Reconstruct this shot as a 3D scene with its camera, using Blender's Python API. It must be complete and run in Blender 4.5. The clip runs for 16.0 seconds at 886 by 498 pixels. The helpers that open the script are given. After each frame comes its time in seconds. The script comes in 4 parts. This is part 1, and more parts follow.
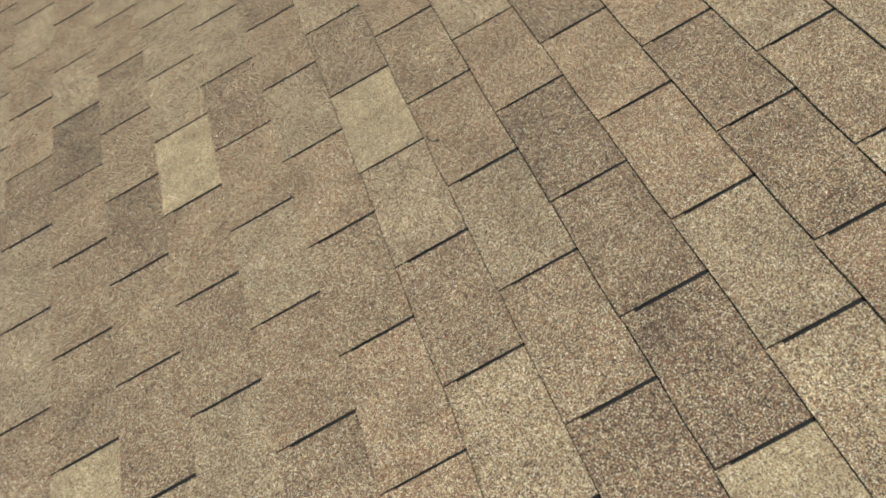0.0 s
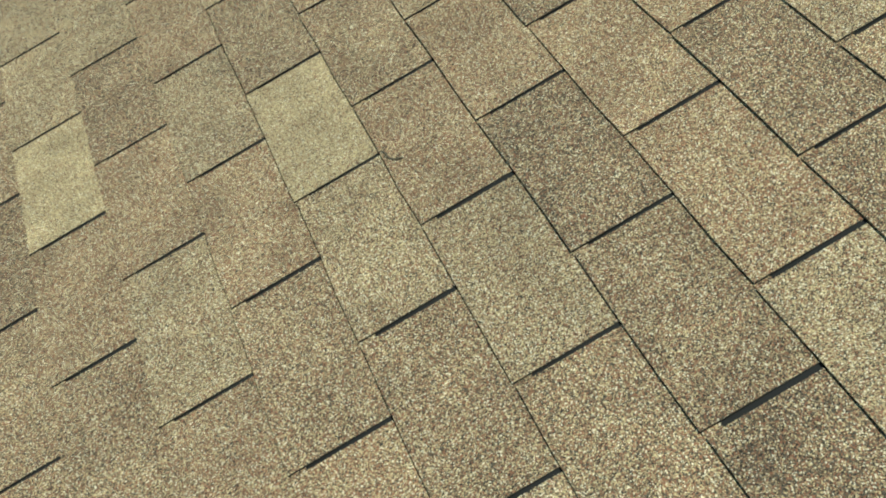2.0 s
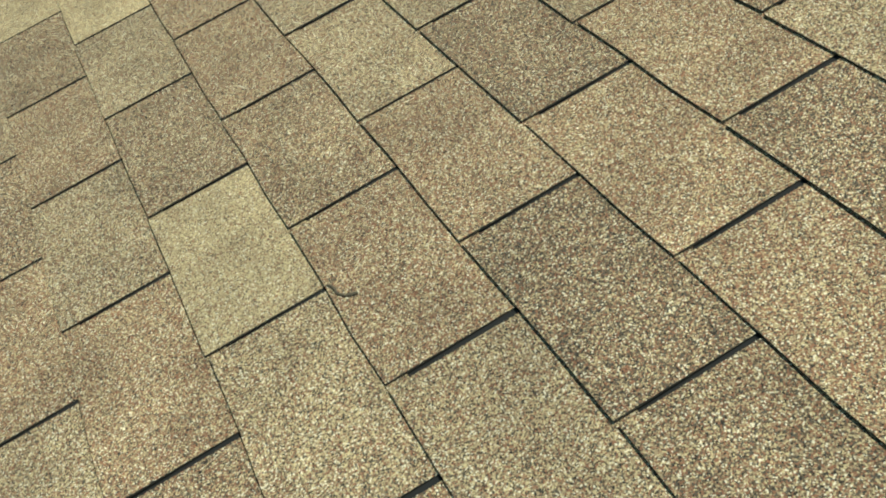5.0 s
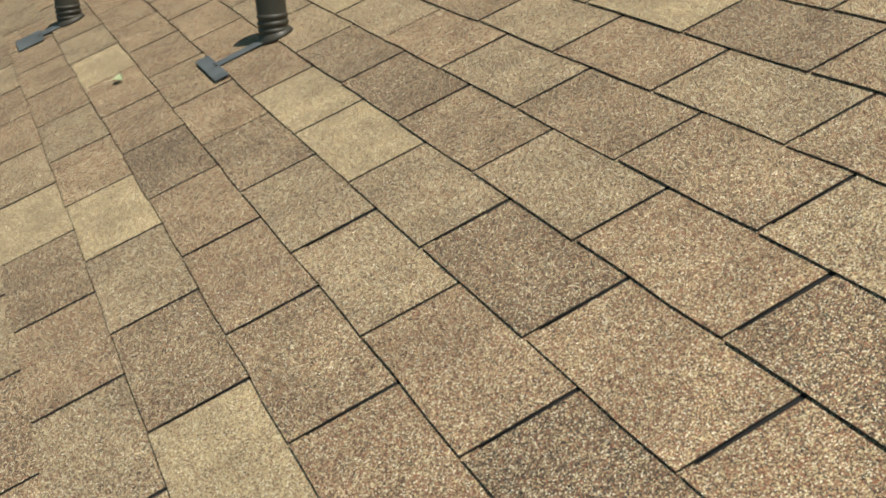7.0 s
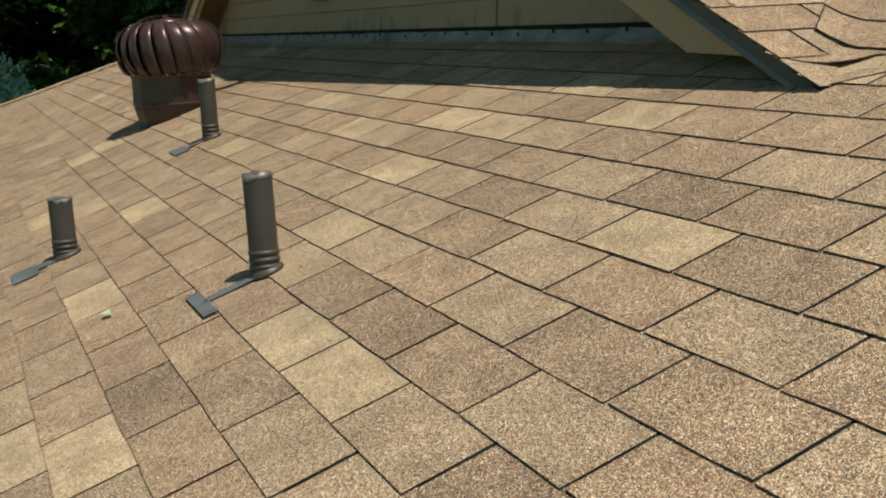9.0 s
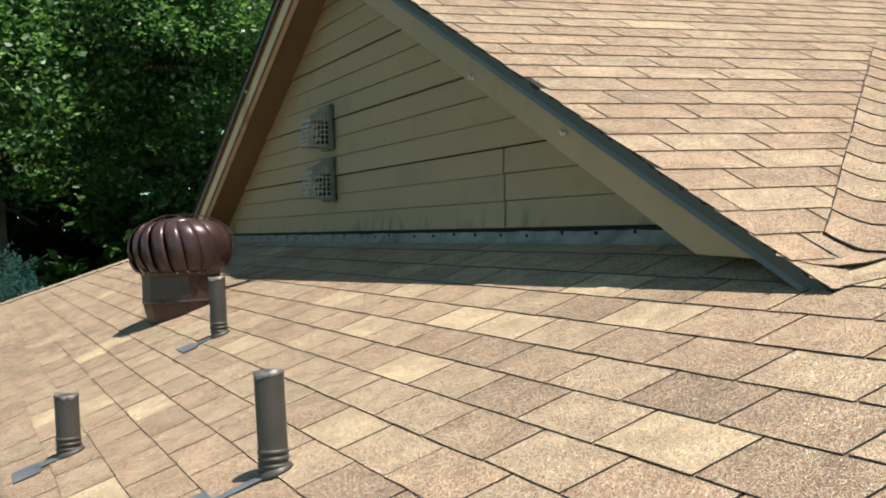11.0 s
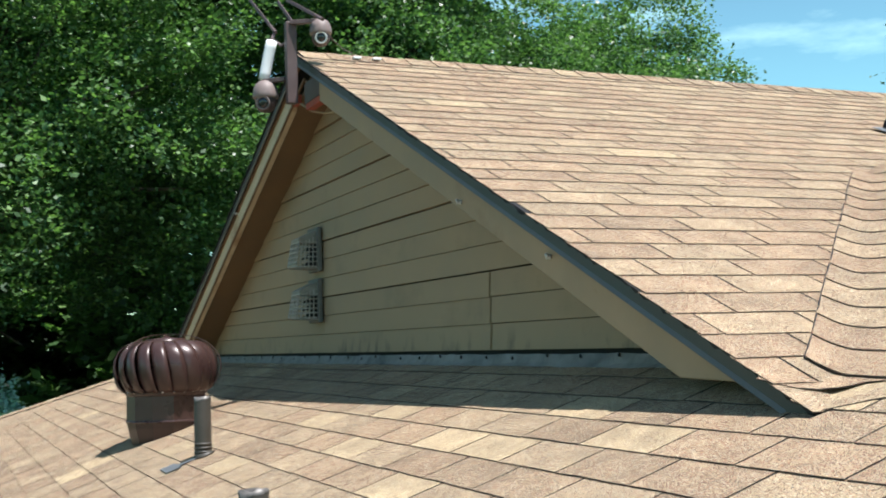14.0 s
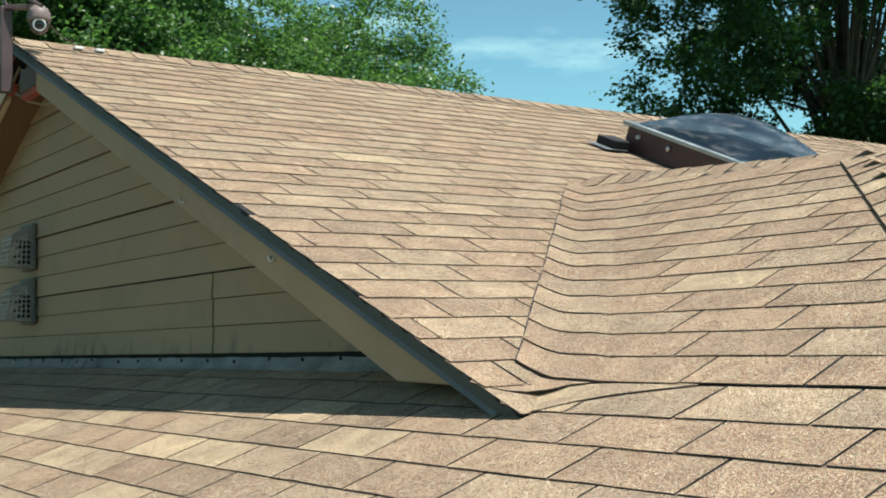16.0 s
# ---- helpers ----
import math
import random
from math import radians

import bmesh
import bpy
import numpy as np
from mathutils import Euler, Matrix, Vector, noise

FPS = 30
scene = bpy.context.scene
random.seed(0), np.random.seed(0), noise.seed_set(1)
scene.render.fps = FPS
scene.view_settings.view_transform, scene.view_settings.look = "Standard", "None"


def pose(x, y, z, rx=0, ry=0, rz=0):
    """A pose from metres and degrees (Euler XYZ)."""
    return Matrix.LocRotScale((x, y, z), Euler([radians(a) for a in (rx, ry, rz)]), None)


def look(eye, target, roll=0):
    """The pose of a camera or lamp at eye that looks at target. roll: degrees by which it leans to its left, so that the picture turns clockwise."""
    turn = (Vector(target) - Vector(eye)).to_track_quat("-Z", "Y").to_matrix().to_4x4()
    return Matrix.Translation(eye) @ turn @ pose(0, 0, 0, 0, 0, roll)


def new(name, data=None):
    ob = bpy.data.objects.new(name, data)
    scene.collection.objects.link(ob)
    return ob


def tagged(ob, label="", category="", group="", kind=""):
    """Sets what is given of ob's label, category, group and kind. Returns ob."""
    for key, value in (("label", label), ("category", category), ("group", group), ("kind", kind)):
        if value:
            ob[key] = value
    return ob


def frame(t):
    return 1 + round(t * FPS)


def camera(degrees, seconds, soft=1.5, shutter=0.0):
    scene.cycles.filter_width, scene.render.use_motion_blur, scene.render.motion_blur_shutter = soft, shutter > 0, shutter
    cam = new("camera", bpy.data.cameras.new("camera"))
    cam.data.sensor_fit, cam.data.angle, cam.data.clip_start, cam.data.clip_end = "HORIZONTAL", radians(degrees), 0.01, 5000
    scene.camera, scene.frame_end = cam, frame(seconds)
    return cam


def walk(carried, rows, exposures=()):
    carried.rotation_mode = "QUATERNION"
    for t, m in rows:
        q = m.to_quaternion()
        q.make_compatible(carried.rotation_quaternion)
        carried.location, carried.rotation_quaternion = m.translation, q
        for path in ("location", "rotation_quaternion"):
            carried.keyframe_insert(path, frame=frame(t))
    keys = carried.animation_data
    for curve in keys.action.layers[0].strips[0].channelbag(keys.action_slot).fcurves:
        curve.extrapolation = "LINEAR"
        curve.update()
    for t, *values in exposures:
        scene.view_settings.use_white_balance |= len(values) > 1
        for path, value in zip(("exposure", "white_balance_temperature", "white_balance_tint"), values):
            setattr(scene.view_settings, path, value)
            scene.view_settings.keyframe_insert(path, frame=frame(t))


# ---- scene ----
cam = camera(40.3, 16.0, soft=1.9, shutter=0.2)
PATH = [
    (0, (2.280, -0.178, 1.273), (1.0182, 0.0232, 0.3108), -9.31),
    (0.5, (2.056, -0.256, 1.298), (0.8700, 0.0429, 0.2657), -7.85),
    (1, (1.947, -0.218, 1.282), (0.7750, 0.0768, 0.2335), -8.46),
    (1.5, (1.799, -0.187, 1.190), (0.6374, 0.1155, 0.1328), -8.16),
    (2, (1.719, -0.195, 1.075), (0.5481, 0.1463, 0.0391), -6.25),
    (2.5, (1.537, -0.192, 0.944), (0.3902, 0.1919, -0.1029), -4.90),
    (3, (1.376, -0.168, 0.809), (0.2071, 0.2536, -0.1986), -4.53),
    (5.5, (1.356, -0.122, 0.757), (-0.2646, 0.4876, -0.2441), -3.70),
    (6, (1.356, -0.118, 0.758), (-0.3062, 0.509, -0.1618), -3.70),
    (6.5, (1.362, -0.116, 0.757), (-0.3371, 0.5318, -0.0749), -3.50),
    (7, (1.366, -0.119, 0.755), (-0.3676, 0.5467, 0.012), -3.41),
    (7.5, (1.356, -0.107, 0.755), (-0.407, 0.5755, 0.102), -3.32),
    (8, (1.35, -0.1, 0.751), (-0.4389, 0.5972, 0.1902), -3.20),
    (8.5, (1.338, -0.09, 0.742), (-0.4721, 0.6203, 0.2735), -3.08),
    (9, (1.328, -0.078, 0.753), (-0.4987, 0.6444, 0.3755), -2.99),
    (9.5, (1.322, -0.073, 0.751), (-0.5185, 0.658, 0.4673), -2.89),
    (10, (1.314, -0.091, 0.739), (-0.5347, 0.6487, 0.5487), -2.66),
    (12.5, (1.313, -0.101, 0.777), (-0.5411, 0.6441, 0.8505), -2.67),
    (13, (1.328, -0.102, 0.770), (-0.5223, 0.6414, 0.8801), -2.55),
    (13.5, (1.343, -0.110, 0.755), (-0.5046, 0.6359, 0.9039), -2.10),
    (14, (1.355, -0.118, 0.745), (-0.4825, 0.6551, 0.8985), -1.93),
    (14.5, (1.363, -0.106, 0.738), (-0.4154, 0.7956, 0.8897), -1.86),
    (15, (1.360, -0.109, 0.740), (-0.3933, 0.8427, 0.8892), -1.79),
    (15.5, (1.358, -0.098, 0.745), (-0.3123, 0.9919, 0.8886), -1.86),
    (16, (1.363, -0.092, 0.748), (-0.2611, 1.0669, 0.8909), -1.76),
]
walk(cam, [(t, look(eye, target, roll)) for t, eye, target, roll in PATH],
     exposures=[(0.0, -0.15, 6400, 6), (1.0, -0.14, 6300, -2), (3.0, -0.06, 6500, -11), (5.5, -0.05, 6600, -7), (7.0, -0.04, 6800, 6), (9.0, 0.05, 6900, 11),
                (10.0, 0.47, 6700, 12), (12.5, 0.86, 6050, 15), (14.0, 0.88, 6000, 13), (16.0, 0.60, 6150, 9)])

# ---- world and sun ----
SUN_TO = Vector((0.30, 0.17, 1.0)).normalized()
world = bpy.data.worlds.new("sky_world")
scene.world = world
world.use_nodes = True
wn, wl = world.node_tree.nodes, world.node_tree.links
sky = wn.new("ShaderNodeTexSky")
sky.sky_type = "NISHITA"
sky.sun_disc = False
sky.sun_elevation = math.asin(SUN_TO.z)
sky.sun_rotation = math.atan2(SUN_TO.x, SUN_TO.y)
sky.ozone_density = 1.6
sky.air_density = 1.2
sky.dust_density = 0.2
wn["Background"].inputs[1].default_value = 0.072
# thin fair-weather clouds, spread over the whole sky
w_co = wn.new("ShaderNodeTexCoord")
w_map = wn.new("ShaderNodeMapping")
w_map.inputs["Scale"].default_value = (3.0, 3.0, 11.0)
w_noise = wn.new("ShaderNodeTexNoise")
w_noise.inputs["Scale"].default_value = 2.2
w_noise.inputs["Detail"].default_value = 6.0
w_noise.inputs["Roughness"].default_value = 0.55
w_ramp = wn.new("ShaderNodeValToRGB")
w_ramp.color_ramp.elements[0].position = 0.56
w_ramp.color_ramp.elements[1].position = 0.78
w_ramp.color_ramp.elements[1].color = (0.6, 0.6, 0.6, 1)
w_mix = wn.new("ShaderNodeMixRGB")
w_mix.inputs[2].default_value = (9.0, 9.3, 9.6, 1)
wl.new(w_co.outputs["Generated"], w_map.inputs[0])
wl.new(w_map.outputs[0], w_noise.inputs["Vector"])
wl.new(w_noise.outputs[0], w_ramp.inputs[0])
wl.new(w_ramp.outputs[0], w_mix.inputs[0])
wl.new(sky.outputs[0], w_mix.inputs[1])
w_tint = wn.new("ShaderNodeMixRGB")
w_tint.blend_type = "MULTIPLY"
w_tint.inputs[0].default_value = 1.0
w_tint.inputs[2].default_value = (0.81, 1.04, 0.95, 1)
wl.new(w_mix.outputs[0], w_tint.inputs[1])
# bright summer haze all round, thinning out smoothly towards the zenith
w_sep = wn.new("ShaderNodeSeparateXYZ")
w_haze = wn.new("ShaderNodeValToRGB")
w_haze.color_ramp.interpolation = "EASE"
w_haze.color_ramp.elements[0].position = 0.12
w_haze.color_ramp.elements[0].color = (1.14, 1.35, 1.31, 1)
w_haze.color_ramp.elements[1].position = 0.50
w_haze.color_ramp.elements[1].color = (0.97, 0.86, 0.85, 1)
w_bright = wn.new("ShaderNodeMixRGB")
w_bright.blend_type = "MULTIPLY"
w_bright.inputs[0].default_value = 1.0
wl.new(w_co.outputs["Generated"], w_sep.inputs[0])
wl.new(w_sep.outputs[2], w_haze.inputs[0])
wl.new(w_tint.outputs[0], w_bright.inputs[1])
wl.new(w_haze.outputs[0], w_bright.inputs[2])
wl.new(w_bright.outputs[0], wn["Background"].inputs[0])

sun_data = bpy.data.lights.new("sun", "SUN")
sun_data.energy = 4.8
sun_data.angle = radians(0.53)
sun_data.color = (1.0, 0.95, 0.87)
sun = new("sun", sun_data)
sun.matrix_world = look(SUN_TO * 30, (0, 0, 0))

# ---- materials ----
def node_material(name):
    m = bpy.data.materials.new(name)
    m.use_nodes = True
    nt = m.node_tree
    return m, nt.nodes, nt.links, nt.nodes["Principled BSDF"]


def ramp(nodes, stops, mode="LINEAR"):
    r = nodes.new("ShaderNodeValToRGB")
    r.color_ramp.interpolation = mode
    e = r.color_ramp.elements
    while len(e) < len(stops):
        e.new(0.5)
    for el, (p, col) in zip(e, stops):
        el.position, el.color = p, (*col, 1)
    return r


def spread_coords(nodes, links):
    """Object coordinates, shifted for each object, so that shared meshes differ."""
    co = nodes.new("ShaderNodeTexCoord")
    info = nodes.new("ShaderNodeObjectInfo")
    k = nodes.new("ShaderNodeMath")
    k.operation = "MULTIPLY"
    k.inputs[1].default_value = 41.0
    add = nodes.new("ShaderNodeVectorMath")
    add.operation = "ADD"
    links.new(info.outputs["Random"], k.inputs[0])
    links.new(co.outputs["Object"], add.inputs[0])
    links.new(k.outputs[0], add.inputs[1])
    return add.outputs[0]


GRAINS = {"black": (0.018, 0.018, 0.018), "grey": (0.092, 0.085, 0.074), "umber": (0.140, 0.100, 0.066), "rust": (0.285, 0.135, 0.085),
          "tan": (0.375, 0.288, 0.186), "cream": (0.62, 0.510, 0.305), "white": (0.86, 0.795, 0.63)}


def shingle_material(name, mix, tint=1.0):
    """Mineral granules of several colours on asphalt: mix gives each colour's share."""
    m, n, l, bsdf = node_material(name)
    vec = spread_coords(n, l)
    vor = n.new("ShaderNodeTexVoronoi")
    vor.inputs["Scale"].default_value = 680
    l.new(vec, vor.inputs["Vector"])
    sep = n.new("ShaderNodeSeparateColor")
    l.new(vor.outputs["Color"], sep.inputs[0])
    # fine dust between the granules brings their colours a little together
    whole = sum(share for _, share in mix)
    dust = [sum(GRAINS[key][i] * share for key, share in mix) / whole for i in range(3)]
    stops, at = [], 0.0
    for key, share in mix:
        stops.append((at, tuple(0.94 * GRAINS[key][i] + 0.06 * dust[i] for i in range(3))))
        at += share
    r = ramp(n, stops, "CONSTANT")
    l.new(sep.outputs[0], r.inputs[0])
    # blends and weathering at hand size, and streaks at metre size
    noi = n.new("ShaderNodeTexNoise")
    noi.inputs["Scale"].default_value = 9
    noi.inputs["Detail"].default_value = 5
    noi.inputs["Roughness"].default_value = 0.6
    l.new(vec, noi.inputs["Vector"])
    shade = ramp(n, [(0.28, (0.74, 0.725, 0.72)), (0.72, (1.20, 1.175, 1.13))])
    l.new(noi.outputs[0], shade.inputs[0])
    isl = n.new("ShaderNodeNewGeometry")
    info = n.new("ShaderNodeObjectInfo")
    sm = n.new("ShaderNodeMath")
    sm.operation = "ADD"
    l.new(isl.outputs["Random Per Island"], sm.inputs[0])
    l.new(info.outputs["Random"], sm.inputs[1])
    fr = n.new("ShaderNodeMath")
    fr.operation = "FRACT"
    l.new(sm.outputs[0], fr.inputs[0])
    each = ramp(n, [(0.0, (0.92, 0.91, 0.91)), (1.0, (1.08 * tint, 1.06 * tint, 1.04 * tint))])
    l.new(fr.outputs[0], each.inputs[0])
    m1 = n.new("ShaderNodeMixRGB")
    m1.blend_type = "MULTIPLY"
    m1.inputs[0].default_value = 1
    l.new(r.outputs[0], m1.inputs[1])
    l.new(shade.outputs[0], m1.inputs[2])
    m2 = n.new("ShaderNodeMixRGB")
    m2.blend_type = "MULTIPLY"
    m2.inputs[0].default_value = 1
    l.new(m1.outputs[0], m2.inputs[1])
    l.new(each.outputs[0], m2.inputs[2])
    l.new(m2.outputs[0], bsdf.inputs["Base Color"])
    bsdf.inputs["Roughness"].default_value = 0.92
    bsdf.inputs["Specular IOR Level"].default_value = 0.25
    bump = n.new("ShaderNodeBump")
    bump.inputs["Strength"].default_value = 0.9
    bump.inputs["Distance"].default_value = 0.0018
    l.new(sep.outputs[1], bump.inputs["Height"])
    l.new(bump.outputs[0], bsdf.inputs["Normal"])
    return m


def plain_material(name, col, rough=0.6, metal=0.0, vary=0.15, scale=6.0, bump=0.0, dirt=None, spec=0.5):
    m, n, l, bsdf = node_material(name)
    vec = spread_coords(n, l)
    noi = n.new("ShaderNodeTexNoise")
    noi.inputs["Scale"].default_value = scale
    noi.inputs["Detail"].default_value = 7
    noi.inputs["Roughness"].default_value = 0.62
    l.new(vec, noi.inputs["Vector"])
    lo = tuple(c * (1 - vary) for c in col)
    hi = tuple(min(1, c * (1 + vary)) for c in col)
    r = ramp(n, [(0.32, lo), (0.68, hi)])
    l.new(noi.outputs[0], r.inputs[0])
    out = r.outputs[0]
    if dirt:
        d = n.new("ShaderNodeTexNoise")
        d.inputs["Scale"].default_value = scale * 0.45
        d.inputs["Detail"].default_value = 9
        d.inputs["Roughness"].default_value = 0.7
        l.new(vec, d.inputs["Vector"])
        dr = ramp(n, [(0.55, (0, 0, 0)), (0.72, (1, 1, 1))])
        l.new(d.outputs[0], dr.inputs[0])
        mx = n.new("ShaderNodeMixRGB")
        l.new(dr.outputs[0], mx.inputs[0])
        l.new(out, mx.inputs[1])
        mx.inputs[2].default_value = (*dirt, 1)
        out = mx.outputs[0]
    l.new(out, bsdf.inputs["Base Color"])
    bsdf.inputs["Metallic"].default_value = metal
    bsdf.inputs["Specular IOR Level"].default_value = spec
    rr = ramp(n, [(0.3, (max(0, rough - 0.1),) * 3), (0.7, (min(1, rough + 0.1),) * 3)])
    l.new(noi.outputs[0], rr.inputs[0])
    l.new(rr.outputs[0], bsdf.inputs["Roughness"])
    if bump:
        fine = n.new("ShaderNodeTexNoise")
        fine.inputs["Scale"].default_value = scale * 14
        fine.inputs["Detail"].default_value = 4
        l.new(vec, fine.inputs["Vector"])
        b = n.new("ShaderNodeBump")
        b.inputs["Strength"].default_value = 0.5
        b.inputs["Distance"].default_value = bump
        l.new(fine.outputs[0], b.inputs["Height"])
        l.new(b.outputs[0], bsdf.inputs["Normal"])
    return m


def leaf_material(name, dark, light):
    m, n, l, bsdf = node_material(name)
    isl = n.new("ShaderNodeNewGeometry")
    r = ramp(n, [(0.0, dark), (0.7, tuple((a + b) / 2 for a, b in zip(dark, light))), (1.0, light)])
    l.new(isl.outputs["Random Per Island"], r.inputs[0])
    l.new(r.outputs[0], bsdf.inputs["Base Color"])
    bsdf.inputs["Roughness"].default_value = 0.37
    tr = n.new("ShaderNodeBsdfTranslucent")
    hue = n.new("ShaderNodeMixRGB")
    hue.blend_type = "MULTIPLY"
    hue.inputs[0].default_value = 1
    hue.inputs[2].default_value = (1.05, 1.32, 0.62, 1)
    l.new(r.outputs[0], hue.inputs[1])
    l.new(hue.outputs[0], tr.inputs[0])
    mix = n.new("ShaderNodeMixShader")
    mix.inputs[0].default_value = 0.38
    l.new(bsdf.outputs[0], mix.inputs[1])
    l.new(tr.outputs[0], mix.inputs[2])
    l.new(mix.outputs[0], n["Material Output"].inputs[0])
    return m


MIX = {
    "cream": [("black", .02), ("grey", .06), ("umber", .08), ("tan", .37), ("rust", .08), ("cream", .33), ("white", .06)],
    "tan": [("black", .08), ("grey", .13), ("umber", .12), ("rust", .15), ("tan", .26), ("cream", .18), ("white", .08)],
    "rose": [("black", .07), ("grey", .11), ("umber", .14), ("rust", .25), ("tan", .22), ("cream", .14), ("white", .07)],
    "brown": [("black", .10), ("grey", .14), ("umber", .18), ("rust", .19), ("tan", .19), ("cream", .13), ("white", .07)],
    "dark": [("black", .13), ("grey", .18), ("umber", .20), ("rust", .17), ("tan", .16), ("cream", .10), ("white", .06)],
}
SHADES = ["cream", "tan", "rose", "brown", "dark"]
M_SHINGLE = {k: shingle_material("shingle_" + k, MIX[k]) for k in SHADES}
M_ASPHALT = plain_material("asphalt_edge", (0.011, 0.011, 0.012), 0.85, vary=0.3, scale=40)
M_EDGE = plain_material("weathered_shingle_edge", (0.042, 0.036, 0.030), 0.9, vary=0.35, scale=60)
M_SIDING = plain_material("painted_siding", (0.315, 0.222, 0.128), 0.62, vary=0.09, scale=3.0, bump=0.0006, dirt=(0.225, 0.165, 0.098))
s_nodes, s_links = M_SIDING.node_tree.nodes, M_SIDING.node_tree.links
s_bsdf = s_nodes["Principled BSDF"]
s_base = s_bsdf.inputs["Base Color"].links[0].from_socket
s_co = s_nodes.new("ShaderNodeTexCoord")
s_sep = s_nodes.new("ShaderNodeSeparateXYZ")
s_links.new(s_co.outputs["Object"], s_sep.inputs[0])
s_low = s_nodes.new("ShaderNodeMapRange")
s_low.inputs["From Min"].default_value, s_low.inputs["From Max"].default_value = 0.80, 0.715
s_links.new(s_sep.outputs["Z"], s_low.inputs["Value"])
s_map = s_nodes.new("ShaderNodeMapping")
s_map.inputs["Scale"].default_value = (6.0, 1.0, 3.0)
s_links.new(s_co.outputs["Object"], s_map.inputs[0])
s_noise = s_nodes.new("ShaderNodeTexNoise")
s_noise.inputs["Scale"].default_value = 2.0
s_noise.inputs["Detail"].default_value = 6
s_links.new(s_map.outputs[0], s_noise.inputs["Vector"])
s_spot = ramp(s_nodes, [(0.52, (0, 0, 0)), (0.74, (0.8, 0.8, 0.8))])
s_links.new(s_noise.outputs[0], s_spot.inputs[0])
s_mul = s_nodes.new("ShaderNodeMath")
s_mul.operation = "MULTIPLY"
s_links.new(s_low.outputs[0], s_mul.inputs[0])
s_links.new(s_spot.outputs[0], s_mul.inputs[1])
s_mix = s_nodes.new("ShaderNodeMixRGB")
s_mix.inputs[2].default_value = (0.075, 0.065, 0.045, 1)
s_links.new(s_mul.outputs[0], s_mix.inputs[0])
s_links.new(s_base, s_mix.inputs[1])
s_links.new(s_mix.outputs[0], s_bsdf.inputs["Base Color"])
M_TRIM = plain_material("painted_trim_wood", (0.325, 0.235, 0.143), 0.6, vary=0.12, scale=4.0, bump=0.0005, dirt=(0.235, 0.14, 0.075))
# the left barge board's colour, paler than the right one's
M_TRIM_LEFT = plain_material("pale_trim_left", (0.56, 0.45, 0.30), 0.6, vary=0.10, scale=5.0, bump=0.0005, dirt=(0.36, 0.24, 0.14))
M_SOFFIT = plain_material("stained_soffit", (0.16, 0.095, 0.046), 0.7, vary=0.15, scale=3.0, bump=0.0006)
# one metal in two greys: face darkened for shade, lip paled for skylight
M_DRIP_SHADED = plain_material("slate_drip_shaded", (0.050, 0.053, 0.049), 0.5, vary=0.15, scale=5.0)
M_DRIP_LIT = plain_material("slate_drip_lit", (0.16, 0.165, 0.155), 0.6, vary=0.15, scale=5.0)
M_BROWN_STRIP = plain_material("brown_strip", (0.17, 0.098, 0.048), 0.65, vary=0.18, scale=5.0, bump=0.0004)
M_ZINC = plain_material("weathered_flashing", (0.185, 0.175, 0.163), 0.6, metal=0.0, vary=0.40, scale=9.0, dirt=(0.045, 0.045, 0.045))
M_LEAD = plain_material("dull_lead_sheet", (0.15, 0.165, 0.175), 0.5, metal=0.3, vary=0.2, scale=15.0)
M_PIPE = plain_material("bronze_painted_pipe", (0.050, 0.044, 0.034), 0.55, vary=0.18, scale=14.0, bump=0.0004)
M_PIPE_RIM = plain_material("bright_crimped_lead", (0.15, 0.14, 0.128), 0.5, metal=0.4, vary=0.45, scale=45.0)
M_TURBINE = plain_material("brown_enamelled_metal", (0.056, 0.030, 0.026), 0.32, metal=0.1, vary=0.15, scale=6.0)
M_RIVET = plain_material("steel_rivet", (0.55, 0.52, 0.5), 0.3, metal=0.9, vary=0.1)
M_VENT = plain_material("grey_plastic_vent", (0.125, 0.12, 0.105), 0.55, vary=0.2, scale=12.0)
M_HOOD = plain_material("weathered_vent_hood", (0.24, 0.225, 0.19), 0.6, vary=0.25, scale=16.0, dirt=(0.10, 0.09, 0.07))
M_WIRE = plain_material("galvanised_guard_wire", (0.36, 0.34, 0.29), 0.5, vary=0.25, scale=20.0)
M_GALV = plain_material("galvanised_hook", (0.58, 0.56, 0.51), 0.45, vary=0.15, scale=20.0)
M_HOLE = plain_material("dark_opening", (0.01, 0.01, 0.01), 0.9)
M_CCTV = plain_material("brown_grey_camera_shell", (0.21, 0.16, 0.145), 0.55, vary=0.1, scale=10.0)
M_BRACKET = plain_material("dark_bronze_bracket", (0.095, 0.062, 0.058), 0.5, vary=0.15, scale=9.0)
M_WHITE = plain_material("white_plastic", (0.82, 0.84, 0.83), 0.4, vary=0.06, scale=10.0)
M_GLASS_BLACK = plain_material("black_lens_glass", (0.012, 0.012, 0.014), 0.08, vary=0.05, spec=0.8)
M_RED = plain_material("red_primer", (0.34, 0.07, 0.04), 0.7, vary=0.2, scale=12.0)
M_CURB = plain_material("skylight_curb_brown", (0.055, 0.028, 0.026), 0.45, vary=0.15, scale=7.0)
M_ALU = plain_material("skylight_frame_metal", (0.34, 0.38, 0.37), 0.45, metal=0.6, vary=0.12, scale=9.0)
M_BARK = plain_material("oak_bark", (0.10, 0.078, 0.055), 0.9, vary=0.3, scale=5.0, bump=0.01)
M_LEAF_OAK = leaf_material("oak_leaf", (0.030, 0.082, 0.030), (0.225, 0.375, 0.125))
M_LEAF_CYPRESS = leaf_material("cypress_leaf", (0.028, 0.065, 0.018), (0.10, 0.19, 0.05))
